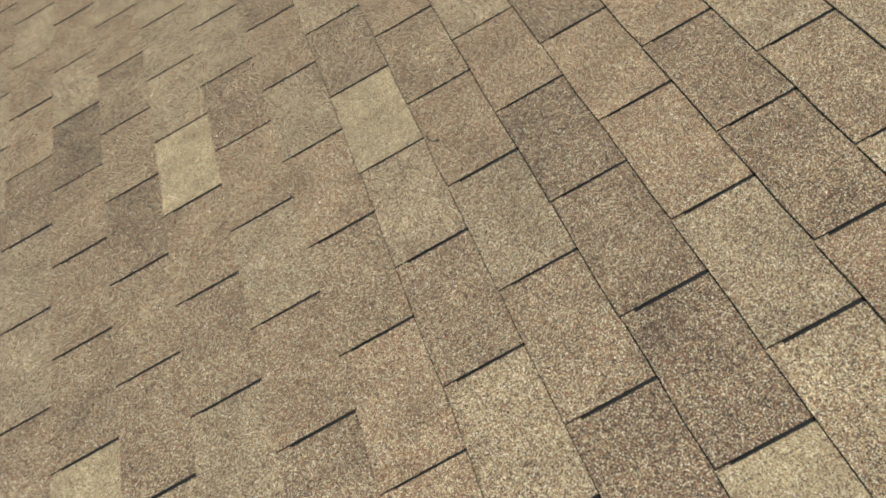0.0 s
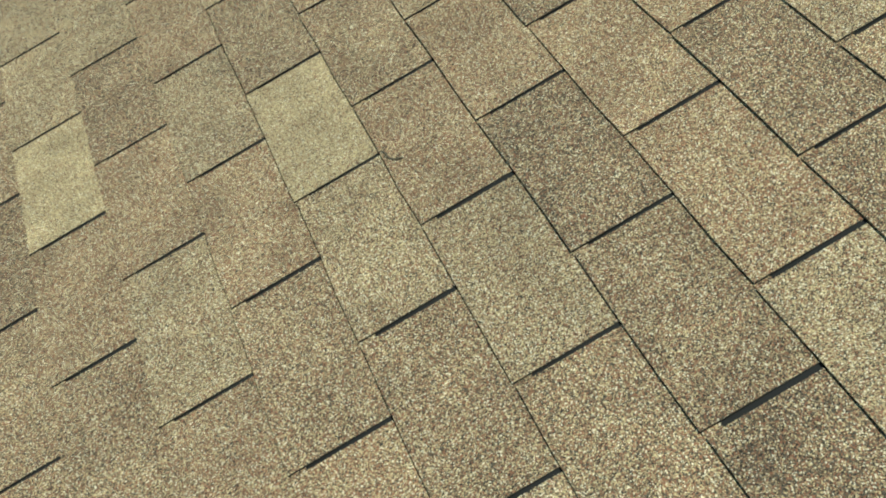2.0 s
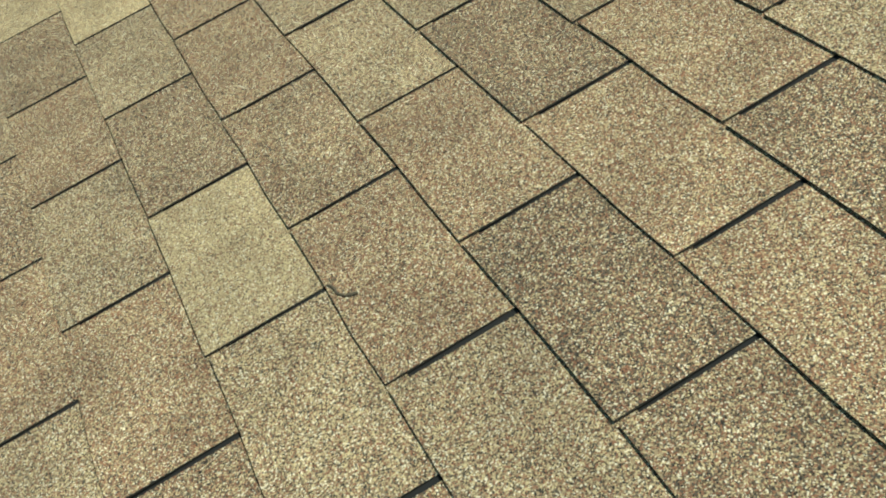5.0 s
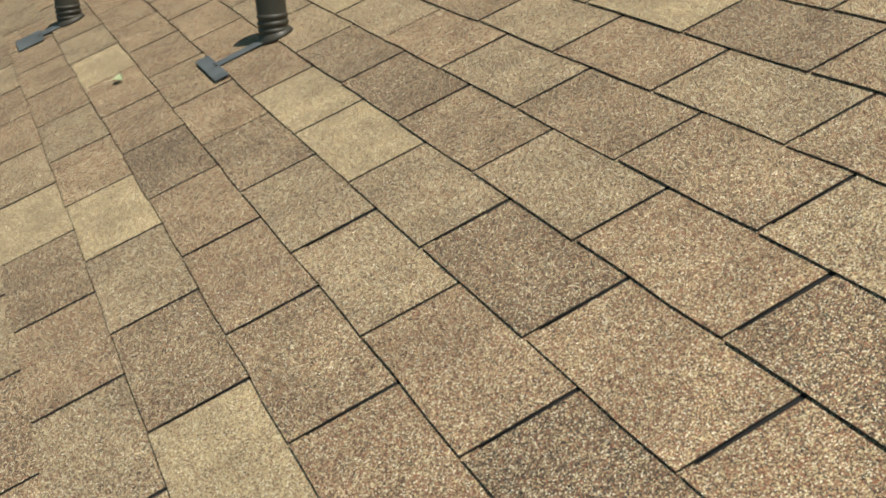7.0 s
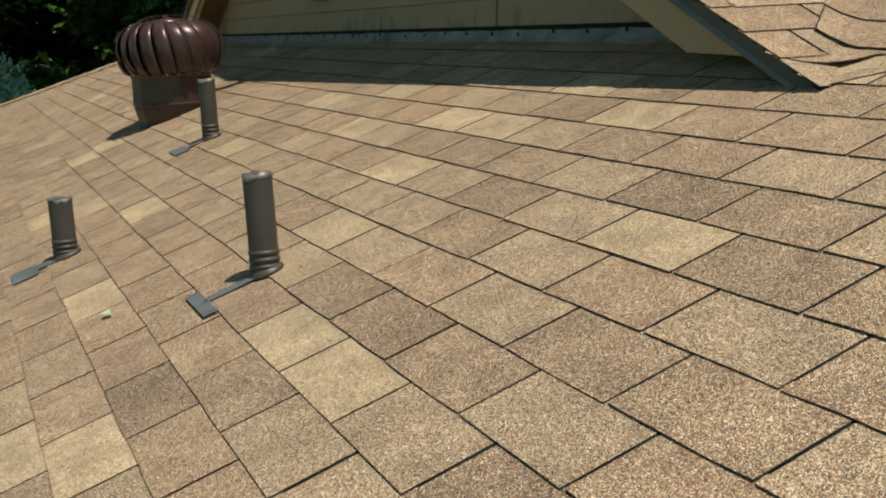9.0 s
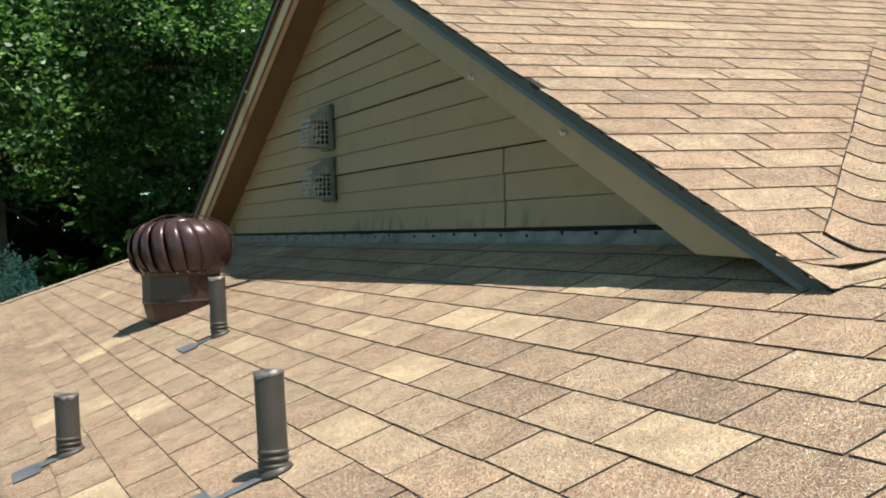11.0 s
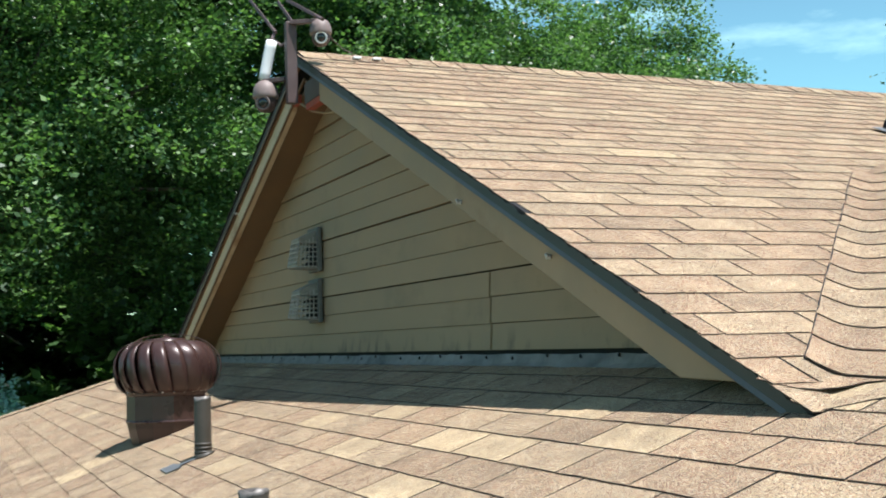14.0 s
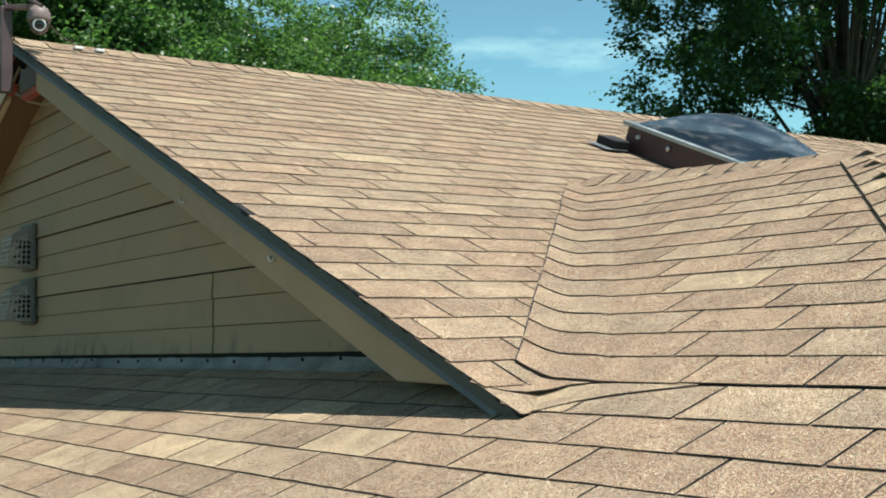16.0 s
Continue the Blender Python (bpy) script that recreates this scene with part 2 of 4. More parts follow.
M_LEAF_PALE = leaf_material("pale_blue_green_leaf", (0.26, 0.42, 0.40), (0.50, 0.68, 0.64))
M_GRASS = plain_material("shaded_lawn", (0.035, 0.055, 0.018), 0.95, vary=0.35, scale=1.5, bump=0.02)
M_DRY_LEAF = plain_material("pale_leaf", (0.42, 0.46, 0.27), 0.6, vary=0.15, scale=30)
M_WOOD = plain_material("roof_sheathing", (0.22, 0.15, 0.09), 0.8, vary=0.2, scale=4)

m_dome, dn, dl, db = node_material("smoked_acrylic_dome")
dn.remove(db)
d_clear = dn.new("ShaderNodeBsdfTransparent")
d_clear.inputs[0].default_value = (0.20, 0.26, 0.30, 1)
d_gloss = dn.new("ShaderNodeBsdfGlossy")
d_gloss.inputs["Color"].default_value = (0.9, 0.95, 1.0, 1)
d_noise = dn.new("ShaderNodeTexNoise")
d_noise.inputs["Scale"].default_value = 6
d_noise.inputs["Detail"].default_value = 8
d_ramp = ramp(dn, [(0.40, (0.16, 0.16, 0.16)), (0.75, (0.34, 0.34, 0.34))])
dl.new(d_noise.outputs[0], d_ramp.inputs[0])
dl.new(d_ramp.outputs[0], d_gloss.inputs["Roughness"])
d_fres = dn.new("ShaderNodeFresnel")
d_fres.inputs["IOR"].default_value = 1.22
d_mix = dn.new("ShaderNodeMixShader")
dl.new(d_fres.outputs[0], d_mix.inputs[0])
# diffuse film paints in the sky's blue-grey reflection, with paler dust patches
d_sky_film = dn.new("ShaderNodeBsdfDiffuse")
d_dust_sheen = ramp(dn, [(0.50, (0.032, 0.055, 0.078)), (0.72, (0.20, 0.22, 0.23))])
dl.new(d_noise.outputs[0], d_dust_sheen.inputs[0])
dl.new(d_dust_sheen.outputs[0], d_sky_film.inputs[0])
d_body = dn.new("ShaderNodeMixShader")
d_body.inputs[0].default_value = 0.45
dl.new(d_clear.outputs[0], d_body.inputs[1])
dl.new(d_sky_film.outputs[0], d_body.inputs[2])
dl.new(d_body.outputs[0], d_mix.inputs[1])
dl.new(d_gloss.outputs[0], d_mix.inputs[2])
dl.new(d_mix.outputs[0], dn["Material Output"].inputs[0])
M_DOME = m_dome

# ---- mesh helpers ----
def mesh_object(name, verts, faces, mats, face_mats=None, smooth=False, parent=None):
    me = bpy.data.meshes.new(name)
    me.from_pydata([tuple(v) for v in verts], [], faces)
    for m in mats:
        me.materials.append(m)
    if face_mats:
        me.polygons.foreach_set("material_index", face_mats)
    if smooth:
        me.polygons.foreach_set("use_smooth", [True] * len(me.polygons))
    me.update()
    ob = new(name, me)
    ob.parent = parent
    return ob


def part(name, bm, material, parent, label="", smooth=False):
    bmesh.ops.recalc_face_normals(bm, faces=bm.faces)
    me = bpy.data.meshes.new(name)
    bm.to_mesh(me)
    bm.free()
    me.materials.append(material)
    if smooth:
        me.polygons.foreach_set("use_smooth", [True] * len(me.polygons))
    ob = new(name, me)
    ob.parent = parent
    if label:
        tagged(ob, label)
    return ob


def empty(name, m, label, category, group="", kind=""):
    ob = new(name)
    ob.matrix_world = m
    return tagged(ob, label, category, group, kind)


def box(bm, size, m=None, bevel=0.0):
    r = bmesh.ops.create_cube(bm, size=1.0, matrix=(m or Matrix()) @ Matrix.Diagonal((*size, 1)))
    if bevel:
        edges = list({e for v in r["verts"] for e in v.link_edges})
        bmesh.ops.bevel(bm, geom=edges, offset=bevel, segments=2, affect="EDGES", profile=0.5)
    return bm


def beam(bm, a, b, w, h, up=(0, 0, 1), bevel=0.0):
    """A board from a to b: w across, h along up."""
    a, b = Vector(a), Vector(b)
    d = (b - a)
    x = d.normalized()
    y = Vector(up).cross(x).normalized()
    z = x.cross(y)
    m = Matrix((x, y, z)).transposed().to_4x4()
    m.translation = (a + b) / 2
    return box(bm, (d.length, w, h), m, bevel)


def lathe(bm, profile, segs=32, m=None):
    """A body of revolution about z from (radius, height) pairs."""
    m = m or Matrix()
    rings = []
    for r, z in profile:
        rings.append([bm.verts.new(m @ Vector((r * math.cos(2 * math.pi * k / segs), r * math.sin(2 * math.pi * k / segs), z))) for k in range(segs)])
    for a, b in zip(rings, rings[1:]):
        for k in range(segs):
            bm.faces.new((a[k], a[(k + 1) % segs], b[(k + 1) % segs], b[k]))
    bm.faces.new(rings[0][::-1])
    bm.faces.new(rings[-1])
    return bm


def tube(bm, pts, r, segs=8):
    """A round bar along points."""
    pts = [Vector(p) for p in pts]
    rings = []
    for i, p in enumerate(pts):
        d = (pts[min(i + 1, len(pts) - 1)] - pts[max(i - 1, 0)]).normalized()
        q = d.to_track_quat("Z", "Y")
        rings.append([bm.verts.new(p + q @ Vector((r * math.cos(2 * math.pi * k / segs), r * math.sin(2 * math.pi * k / segs), 0))) for k in range(segs)])
    for a, b in zip(rings, rings[1:]):
        for k in range(segs):
            bm.faces.new((a[k], a[(k + 1) % segs], b[(k + 1) % segs], b[k]))
    bm.faces.new(rings[0][::-1])
    bm.faces.new(rings[-1])
    return bm


def slab(name, top, thick, material, label, category, parent=None):
    """A sheathing slab under a flat polygon of corners, thick downwards."""
    top = [Vector(p) for p in top]
    n = len(top)
    verts = top + [p - Vector((0, 0, thick)) for p in top]
    faces = [tuple(range(n)), tuple(range(2 * n - 1, n - 1, -1))] + [(i, i + n, (i + 1) % n + n, (i + 1) % n) for i in range(n)]
    ob = mesh_object(name, verts, faces, [material], parent=parent)
    return tagged(ob, label, category, kind="structure")


# ---- plan ----
TAB_W, TAB_H, UP_H = 0.318, 0.1429, 0.1322
PITCH = radians(19.5)
TAN_P = math.tan(PITCH)
BEND_Y, TAN_U = 1.75, 0.43
BEND_Z = BEND_Y * TAN_P
WALL_Y, RAKE_Y = 1.845, 1.60
RIDGE_X, RIDGE_Z, TAN_G = -4.69, 2.276, 0.4280
RAKE_SKEW = 0.038
GROUND_Z = -3.6


def z_main(y):
    return y * TAN_P if y <= BEND_Y else BEND_Z + (y - BEND_Y) * TAN_U


def rake_y(x):
    """The verge stands back a little towards the ridge."""
    return RAKE_Y + RAKE_SKEW * (1 - abs(x - RIDGE_X) / 3.99)


def z_gable(x):
    return RIDGE_Z - TAN_G * abs(x - RIDGE_X)


# ---- shingles ----
LIFT = 0.0020


def tab_shape(rng, w, h=TAB_H + 0.022):
    """Corner points of one tab lying in its own plane; the butt edge at y = 0 stands proud."""
    g = 0.0040
    xs = [g, w * 0.35, w * 0.7, w - g]
    wave = [rng.uniform(-0.0016, 0.0016) for _ in xs]
    curl = [rng.uniform(0, 0.0010) for _ in xs]
    top = [(x, e, 0.0050 + q) for x, e, q in zip(xs, wave, curl)] + [(x, h, 0.0012) for x in xs]
    low = [(x, e, LIFT + q) for x, e, q in zip(xs, wave, curl)] + [(x, h, 0.0002) for x in xs]
    verts = top + low
    faces = [(0, 1, 5, 4), (1, 2, 6, 5), (2, 3, 7, 6)]
    faces += [(8, 9, 1, 0), (9, 10, 2, 1), (10, 11, 3, 2), (12, 8, 0, 4), (11, 15, 7, 3)]
    return verts, faces, [0] * 3 + [1] * 5


def tab_mesh(name, rng, w, material):
    verts, faces, mats = tab_shape(rng, w)
    me = bpy.data.meshes.new(name)
    me.from_pydata(verts, [], faces)
    me.materials.append(material)
    me.materials.append(M_EDGE)
    me.polygons.foreach_set("material_index", mats)
    me.update()
    return me


tab_rng = random.Random(11)
TAB_MESHES = {k: [tab_mesh("shingle", tab_rng, TAB_W, M_SHINGLE[k]) for _ in range(5)] for k in SHADES}


def shade_for(rng, weights):
    return rng.choices(SHADES, weights)[0]


class Course:
    """Lays tabs on one slope: origin, along and up vectors, and a test of which tabs lie on it."""

    def __init__(self, owner, origin, along, up, seed, weights):
        self.owner, self.rng, self.weights = owner, random.Random(seed), weights
        x, y = Vector(along).normalized(), Vector(up).normalized()
        self.m = Matrix((x, y, x.cross(y))).transposed().to_4x4()
        self.m.translation = origin
        self.verts, self.faces, self.mats = [], [], []

    def tab(self, u, v, single, shade=None, w=TAB_W):
        rng = self.rng
        shade = shade or shade_for(rng, self.weights)
        m = self.m @ pose(u + rng.uniform(-0.0012, 0.0012), v + rng.uniform(-0.0012, 0.0012), rng.uniform(0, 0.0008), 0, 0, rng.uniform(-0.12, 0.12))
        if single:
            ob = new("shingle", rng.choice(TAB_MESHES[shade]))
            ob.parent = self.owner
            ob.matrix_basis = m
            return
        vs, fs, ms = tab_shape(rng, w)
        k = len(self.verts)
        self.verts += [m @ Vector(p) for p in vs]
        self.faces += [tuple(i + k for i in f) for f in fs]
        s = SHADES.index(shade)
        self.mats += [s if q == 0 else len(SHADES) for q in ms]

    def finish(self, name="shingle_field"):
        if self.verts:
            ob = mesh_object(name, self.verts, self.faces, [M_SHINGLE[k] for k in SHADES] + [M_EDGE], self.mats, parent=self.owner)
            tagged(ob, "overlapping tan and brown asphalt shingle tabs", kind="stuff")


# ---- ground ----
ground = mesh_object("ground", [(-400, -400, GROUND_Z), (400, -400, GROUND_Z), (400, 400, GROUND_Z), (-400, 400, GROUND_Z)], [(0, 1, 2, 3)], [M_GRASS])
tagged(ground, "dark shaded lawn around the house", "lawn", kind="structure")

# ---- roof planes ----
def hip_left_x(y):
    return -9.9 + (y - 1.7) * 0.94


def hip_right_x(y):
    return -0.43 - (y - 2.762) * (0.95 if y > 2.762 else 0.88) if y > 1.4 else 0.769 + (1.4 - y) * 1.9


EAVE_Y = -2.2
roof_main = slab("roof_main", [(hip_left_x(EAVE_Y), EAVE_Y, z_main(EAVE_Y)), (hip_right_x(EAVE_Y), EAVE_Y, z_main(EAVE_Y)),
                               (hip_right_x(1.4), 1.4, z_main(1.4)), (hip_right_x(BEND_Y), BEND_Y, BEND_Z), (-1.0, BEND_Y, BEND_Z), (-1.0, 1.87, 1.87 * TAN_P), (hip_left_x(1.87), 1.87, 1.87 * TAN_P)], 0.12, M_ASPHALT,
                 "low-pitched roof slope of weathered tan three-tab asphalt shingles", "roof")
WING_L, WING_R = (-2.74, 3.64), (-1.00, 3.36)
roof_upper = slab("roof_upper", [(-0.45, BEND_Y, BEND_Z), (hip_right_x(BEND_Y), BEND_Y, BEND_Z), (WING_R[0], WING_R[1], z_main(WING_R[1])),
                                 (WING_L[0] - 0.25, WING_L[1] + 0.03, z_main(WING_L[1] + 0.03)), (-1.15, BEND_Y, BEND_Z)], 0.10, M_ASPHALT,
                  "upper roof slope of tan shingles rising beside the gable", "roof")
# end slope beyond the right-hand hip
HX0, HX1 = hip_right_x(EAVE_Y), WING_R[0]
slope_end = slab("roof_hip_end", [(HX0, EAVE_Y, z_main(EAVE_Y) - 0.004), (HX0, 9.0, z_main(EAVE_Y) - 0.004), (HX1, 9.0, z_main(WING_R[1]) - 0.004),
                                  (HX1, WING_R[1], z_main(WING_R[1]) - 0.004), (hip_right_x(BEND_Y), BEND_Y, BEND_Z - 0.004), (hip_right_x(1.4), 1.4, z_main(1.4) - 0.004)], 0.10, M_ASPHALT,
                 "end slope of the shingled wing roof", "roof")
zr = z_main(3.5)
wing_back = slab("roof_wing_back", [(WING_R[0], WING_R[1] + 0.01, z_main(WING_R[1]) - 0.02), (WING_R[0], 6.2, zr - 1.2), (-3.2, 6.2, zr - 1.1), (WING_L[0], WING_L[1] + 0.03, zr - 0.01)], 0.10, M_ASPHALT,
                 "back slope of the shingled wing roof", "roof")
hl0, hl1 = hip_left_x(EAVE_Y), hip_left_x(1.85)
roof_left = slab("roof_hip_left", [(hl0, EAVE_Y, z_main(EAVE_Y) - 0.01), (hl1, 1.85, z_main(1.85) - 0.03), (hl1, 14, z_main(1.85) - 0.03), (hl0, 14, z_main(EAVE_Y) - 0.01)], 0.10, M_ASPHALT,
                 "far hip slope of the house roof", "roof")

GAB_END = 12.5
GX_R = lambda y: RIDGE_X + (RIDGE_Z - z_main(y)) / TAN_G
TIP_X = -0.70
roof_gable_right = slab("roof_gable_right", [(RIDGE_X, rake_y(RIDGE_X), RIDGE_Z), (TIP_X, RAKE_Y, z_gable(TIP_X)), (TIP_X, 2.1, z_gable(TIP_X)), (-2.3, 3.9, z_gable(-2.3)), (-2.3, GAB_END, z_gable(-2.3)), (RIDGE_X, GAB_END, RIDGE_Z)],
                        0.03, M_ASPHALT, "sunlit gable slope of tan asphalt shingles", "roof")
roof_gable_left = slab("roof_gable_left", [(RIDGE_X, GAB_END, RIDGE_Z), (-8.75, GAB_END, z_gable(-8.75)), (-8.75, RAKE_Y, z_gable(-8.75)), (RIDGE_X, rake_y(RIDGE_X), RIDGE_Z)],
                       0.03, M_ASPHALT, "far gable slope of asphalt shingles", "roof")

# the ridge falls a little towards the back
RIDGE_FALL = Matrix.Translation((0, RAKE_Y, 1.4)) @ Matrix.Rotation(radians(-0.42), 4, "X") @ Matrix.Translation((0, -RAKE_Y, -1.4))
roof_gable_right.matrix_world = RIDGE_FALL
roof_gable_left.matrix_world = RIDGE_FALL

# ---- gable wall, siding, flashing ----
FLASH_TOP, LAP = 0.708, 0.1025
# black backing paints the shadow lines between the boards and above the flashing
wall_gable = mesh_object("wall_gable", [(-8.2, WALL_Y + 0.012, 0.45), (-0.9, WALL_Y + 0.012, 0.45), (-0.9, WALL_Y + 0.012, 0.6), (RIDGE_X, WALL_Y + 0.012, 2.12), (-8.2, WALL_Y + 0.012, 0.6),
                                        (-8.2, WALL_Y + 0.14, 0.45), (-0.9, WALL_Y + 0.14, 0.45), (-0.9, WALL_Y + 0.14, 0.6), (RIDGE_X, WALL_Y + 0.14, 2.12), (-8.2, WALL_Y + 0.14, 0.6)],
                         [(0, 1, 2, 3, 4), (9, 8, 7, 6, 5), (0, 5, 6, 1), (1, 6, 7, 2), (2, 7, 8, 3), (3, 8, 9, 4), (4, 9, 5, 0)], [M_HOLE])
tagged(wall_gable, "shaded gable wall clad in beige lap siding", "wall", kind="structure")
JOINT_X = -2.85
z = FLASH_TOP
row = 0
while z < 2.0:
    half = (RIDGE_Z - 0.13 - z) / TAN_G
    ends = [RIDGE_X - half, RIDGE_X + half]
    cuts = [ends[0], JOINT_X, ends[1]] if row < 3 else ends
    for a, b in zip(cuts, cuts[1:]):
        a, b = a + (0.009 if a == JOINT_X else 0.0), b - (0.008 if b == JOINT_X else 0.0)
        if b - a < 0.05:
            continue
        gap = 0.007 if (row + 1) % 3 == 0 else 0.0025
        y0, y1 = WALL_Y - (0.010 if row % 3 == 0 else 0.007), WALL_Y - 0.001
        zt = z + LAP - gap
        top_half = max(0.0, (RIDGE_Z - 0.13 - zt) / TAN_G)
        at, bt = max(a, RIDGE_X - top_half), min(b, RIDGE_X + top_half)
        if bt < at:
            at = bt = RIDGE_X
        wob = 0.0015 * math.sin(7 * row)
        yb = WALL_Y + 0.011
        verts = [(a, y0, z + wob), (b, y0, z - wob), (bt, y1, zt), (at, y1, zt), (a, yb, z), (b, yb, z), (bt, yb, zt), (at, yb, zt)]
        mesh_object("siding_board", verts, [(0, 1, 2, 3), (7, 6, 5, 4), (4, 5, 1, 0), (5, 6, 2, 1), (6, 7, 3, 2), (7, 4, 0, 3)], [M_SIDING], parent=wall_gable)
    z += LAP
    row += 1

fl_rng = random.Random(4)
bm = bmesh.new()
xs = [-8.1 + 0.06 * k for k in range(112)]
lo = [bm.verts.new((x, WALL_Y - 0.022 + fl_rng.uniform(-0.004, 0.004), WALL_Y * TAN_P + 0.008 + fl_rng.uniform(-0.003, 0.006))) for x in xs]
hi = [bm.verts.new((x, WALL_Y - 0.009, FLASH_TOP - 0.016 + fl_rng.uniform(-0.002, 0.002))) for x in xs]
foot = [bm.verts.new((x, WALL_Y - 0.032, (WALL_Y - 0.032) * TAN_P + 0.005 + fl_rng.uniform(-0.001, 0.003))) for x in xs]
for k in range(len(xs) - 1):
    bm.faces.new((lo[k], lo[k + 1], hi[k + 1], hi[k]))
    bm.faces.new((foot[k], foot[k + 1], lo[k + 1], lo[k]))
wall_flashing = part("wall_flashing", bm, M_ZINC, None)
tagged(wall_flashing, "dented grey metal flashing along the foot of the gable wall", "flashing", kind="structure")
for k in range(26):
    bm = bmesh.new()
    x = -7.6 + k * 0.25 + fl_rng.uniform(-0.05, 0.05)
    lathe(bm, [(0.007, 0), (0.006, 0.004), (0.002, 0.005)], 8, Matrix.Translation((x, WALL_Y - 0.017, FLASH_TOP - 0.025 + fl_rng.uniform(-0.01, 0.005))) @ pose(0, 0, 0, 90))
    part("nail_head", bm, M_ASPHALT, wall_flashing)

# ---- barge boards, drip edge, soffit ----
def rake(side, foot_x):
    out = 1 if side > 0 else -1
    apex = Vector((RIDGE_X, rake_y(RIDGE_X), RIDGE_Z))
    end = Vector((foot_x, rake_y(foot_x), z_gable(foot_x)))
    d = (end - apex).normalized()
    nrm = Vector((TAN_G * out, 0, 1)).normalized()
    e = empty("barge_board", Matrix(), "beige painted wooden barge board with slate-grey metal drip edge", "barge board", kind="structure")
    def along(dist_x, depth, y):
        px = RIDGE_X + out * dist_x
        return Vector((px, y, z_gable(px))) - Vector((0, 0, depth / nrm.z))

    reach = abs(foot_x - RIDGE_X)
    start_x = 0.31 if side > 0 else 0.20
    prof = [along(start_x, 0.034, 0), along(reach - 0.22, 0.034, 0), along(reach - 0.56, 0.160, 0), along(start_x + 0.0, 0.160, 0)]
    verts = [Vector((p.x, rake_y(p.x) + y, p.z)) for y in (0.016, 0.046) for p in prof]
    bm = bmesh.new()
    bv = [bm.verts.new(v) for v in verts]
    for f in ((0, 1, 2, 3), (7, 6, 5, 4), (0, 4, 5, 1), (1, 5, 6, 2), (2, 6, 7, 3), (3, 7, 4, 0)):
        bm.faces.new([bv[q] for q in f])
    bmesh.ops.bevel(bm, geom=list(bm.edges), offset=0.003, segments=1, affect="EDGES")
    part("board", bm, M_TRIM if side > 0 else M_TRIM_LEFT, e)
    bm = bmesh.new()
    beam(bm, apex - nrm * 0.023 + Vector((0, -0.005, 0)), end - nrm * 0.023 + Vector((0, -0.005, 0)) - d * 0.03, 0.006, 0.040, nrm)
    beam(bm, apex - nrm * 0.008 + Vector((0, 0.02, 0)), end - nrm * 0.008 + Vector((0, 0.02, 0)), 0.05, 0.005, nrm)
    part("drip_edge", bm, M_DRIP_SHADED, e, "slate-grey metal drip edge, darkened as in shade")
    # the lip's paler grey paints in the light it catches from the sky
    bm = bmesh.new()
    beam(bm, apex - nrm * 0.047 + Vector((0, -0.010, 0)), end - nrm * 0.047 + Vector((0, -0.010, 0)) - d * 0.10, 0.006, 0.014, (nrm + Vector((0, 0.9, 0))).normalized())
    part("drip_lip", bm, M_DRIP_LIT, e, "folded drip edge lip, paled as lit by the sky")
    # torn underlay and shingle ends that hang over the metal
    rr = random.Random(61 if side > 0 else 62)
    n = 170
    rag = bmesh.new()
    rows_r = []
    for k in range(n + 1):
        p = apex.lerp(end, k / n) + Vector((0, -0.012, 0)) + nrm * 0.001
        hang = 0.004 + 0.010 * rr.random() ** 2
        rows_r.append([rag.verts.new(p + Vector((0, 0.03, 0)) - nrm * 0.003), rag.verts.new(p + Vector((0, -rr.uniform(0.001, 0.010), 0)) + nrm * 0.0008),
                       rag.verts.new(p + Vector((0, -rr.uniform(0.001, 0.006), 0)) - nrm * hang)])
    for a_, b_ in zip(rows_r, rows_r[1:]):
        for q in range(2):
            rag.faces.new((a_[q], b_[q], b_[q + 1], a_[q + 1]))
    part("ragged_edge", rag, M_ASPHALT, e, "ragged black shingle edge")
    # two thin brown strips along the left board's upper and lower edges
    if side < 0:
        for depth, high in ((0.043, 0.018), (0.153, 0.014)):
            bm = bmesh.new()
            beam(bm, apex - nrm * depth + Vector((0, 0.012, 0)), end - nrm * depth + Vector((0, 0.012, 0)) - d * 0.5, 0.012, high, nrm, 0.002)
            part("moulding", bm, M_BROWN_STRIP, e, "brown strip along the barge board")
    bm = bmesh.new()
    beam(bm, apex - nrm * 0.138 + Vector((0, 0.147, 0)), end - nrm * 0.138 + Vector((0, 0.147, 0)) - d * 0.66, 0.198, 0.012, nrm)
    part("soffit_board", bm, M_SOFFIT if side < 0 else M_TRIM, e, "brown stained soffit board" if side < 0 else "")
    return e


rake(1, TIP_X)
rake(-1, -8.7)

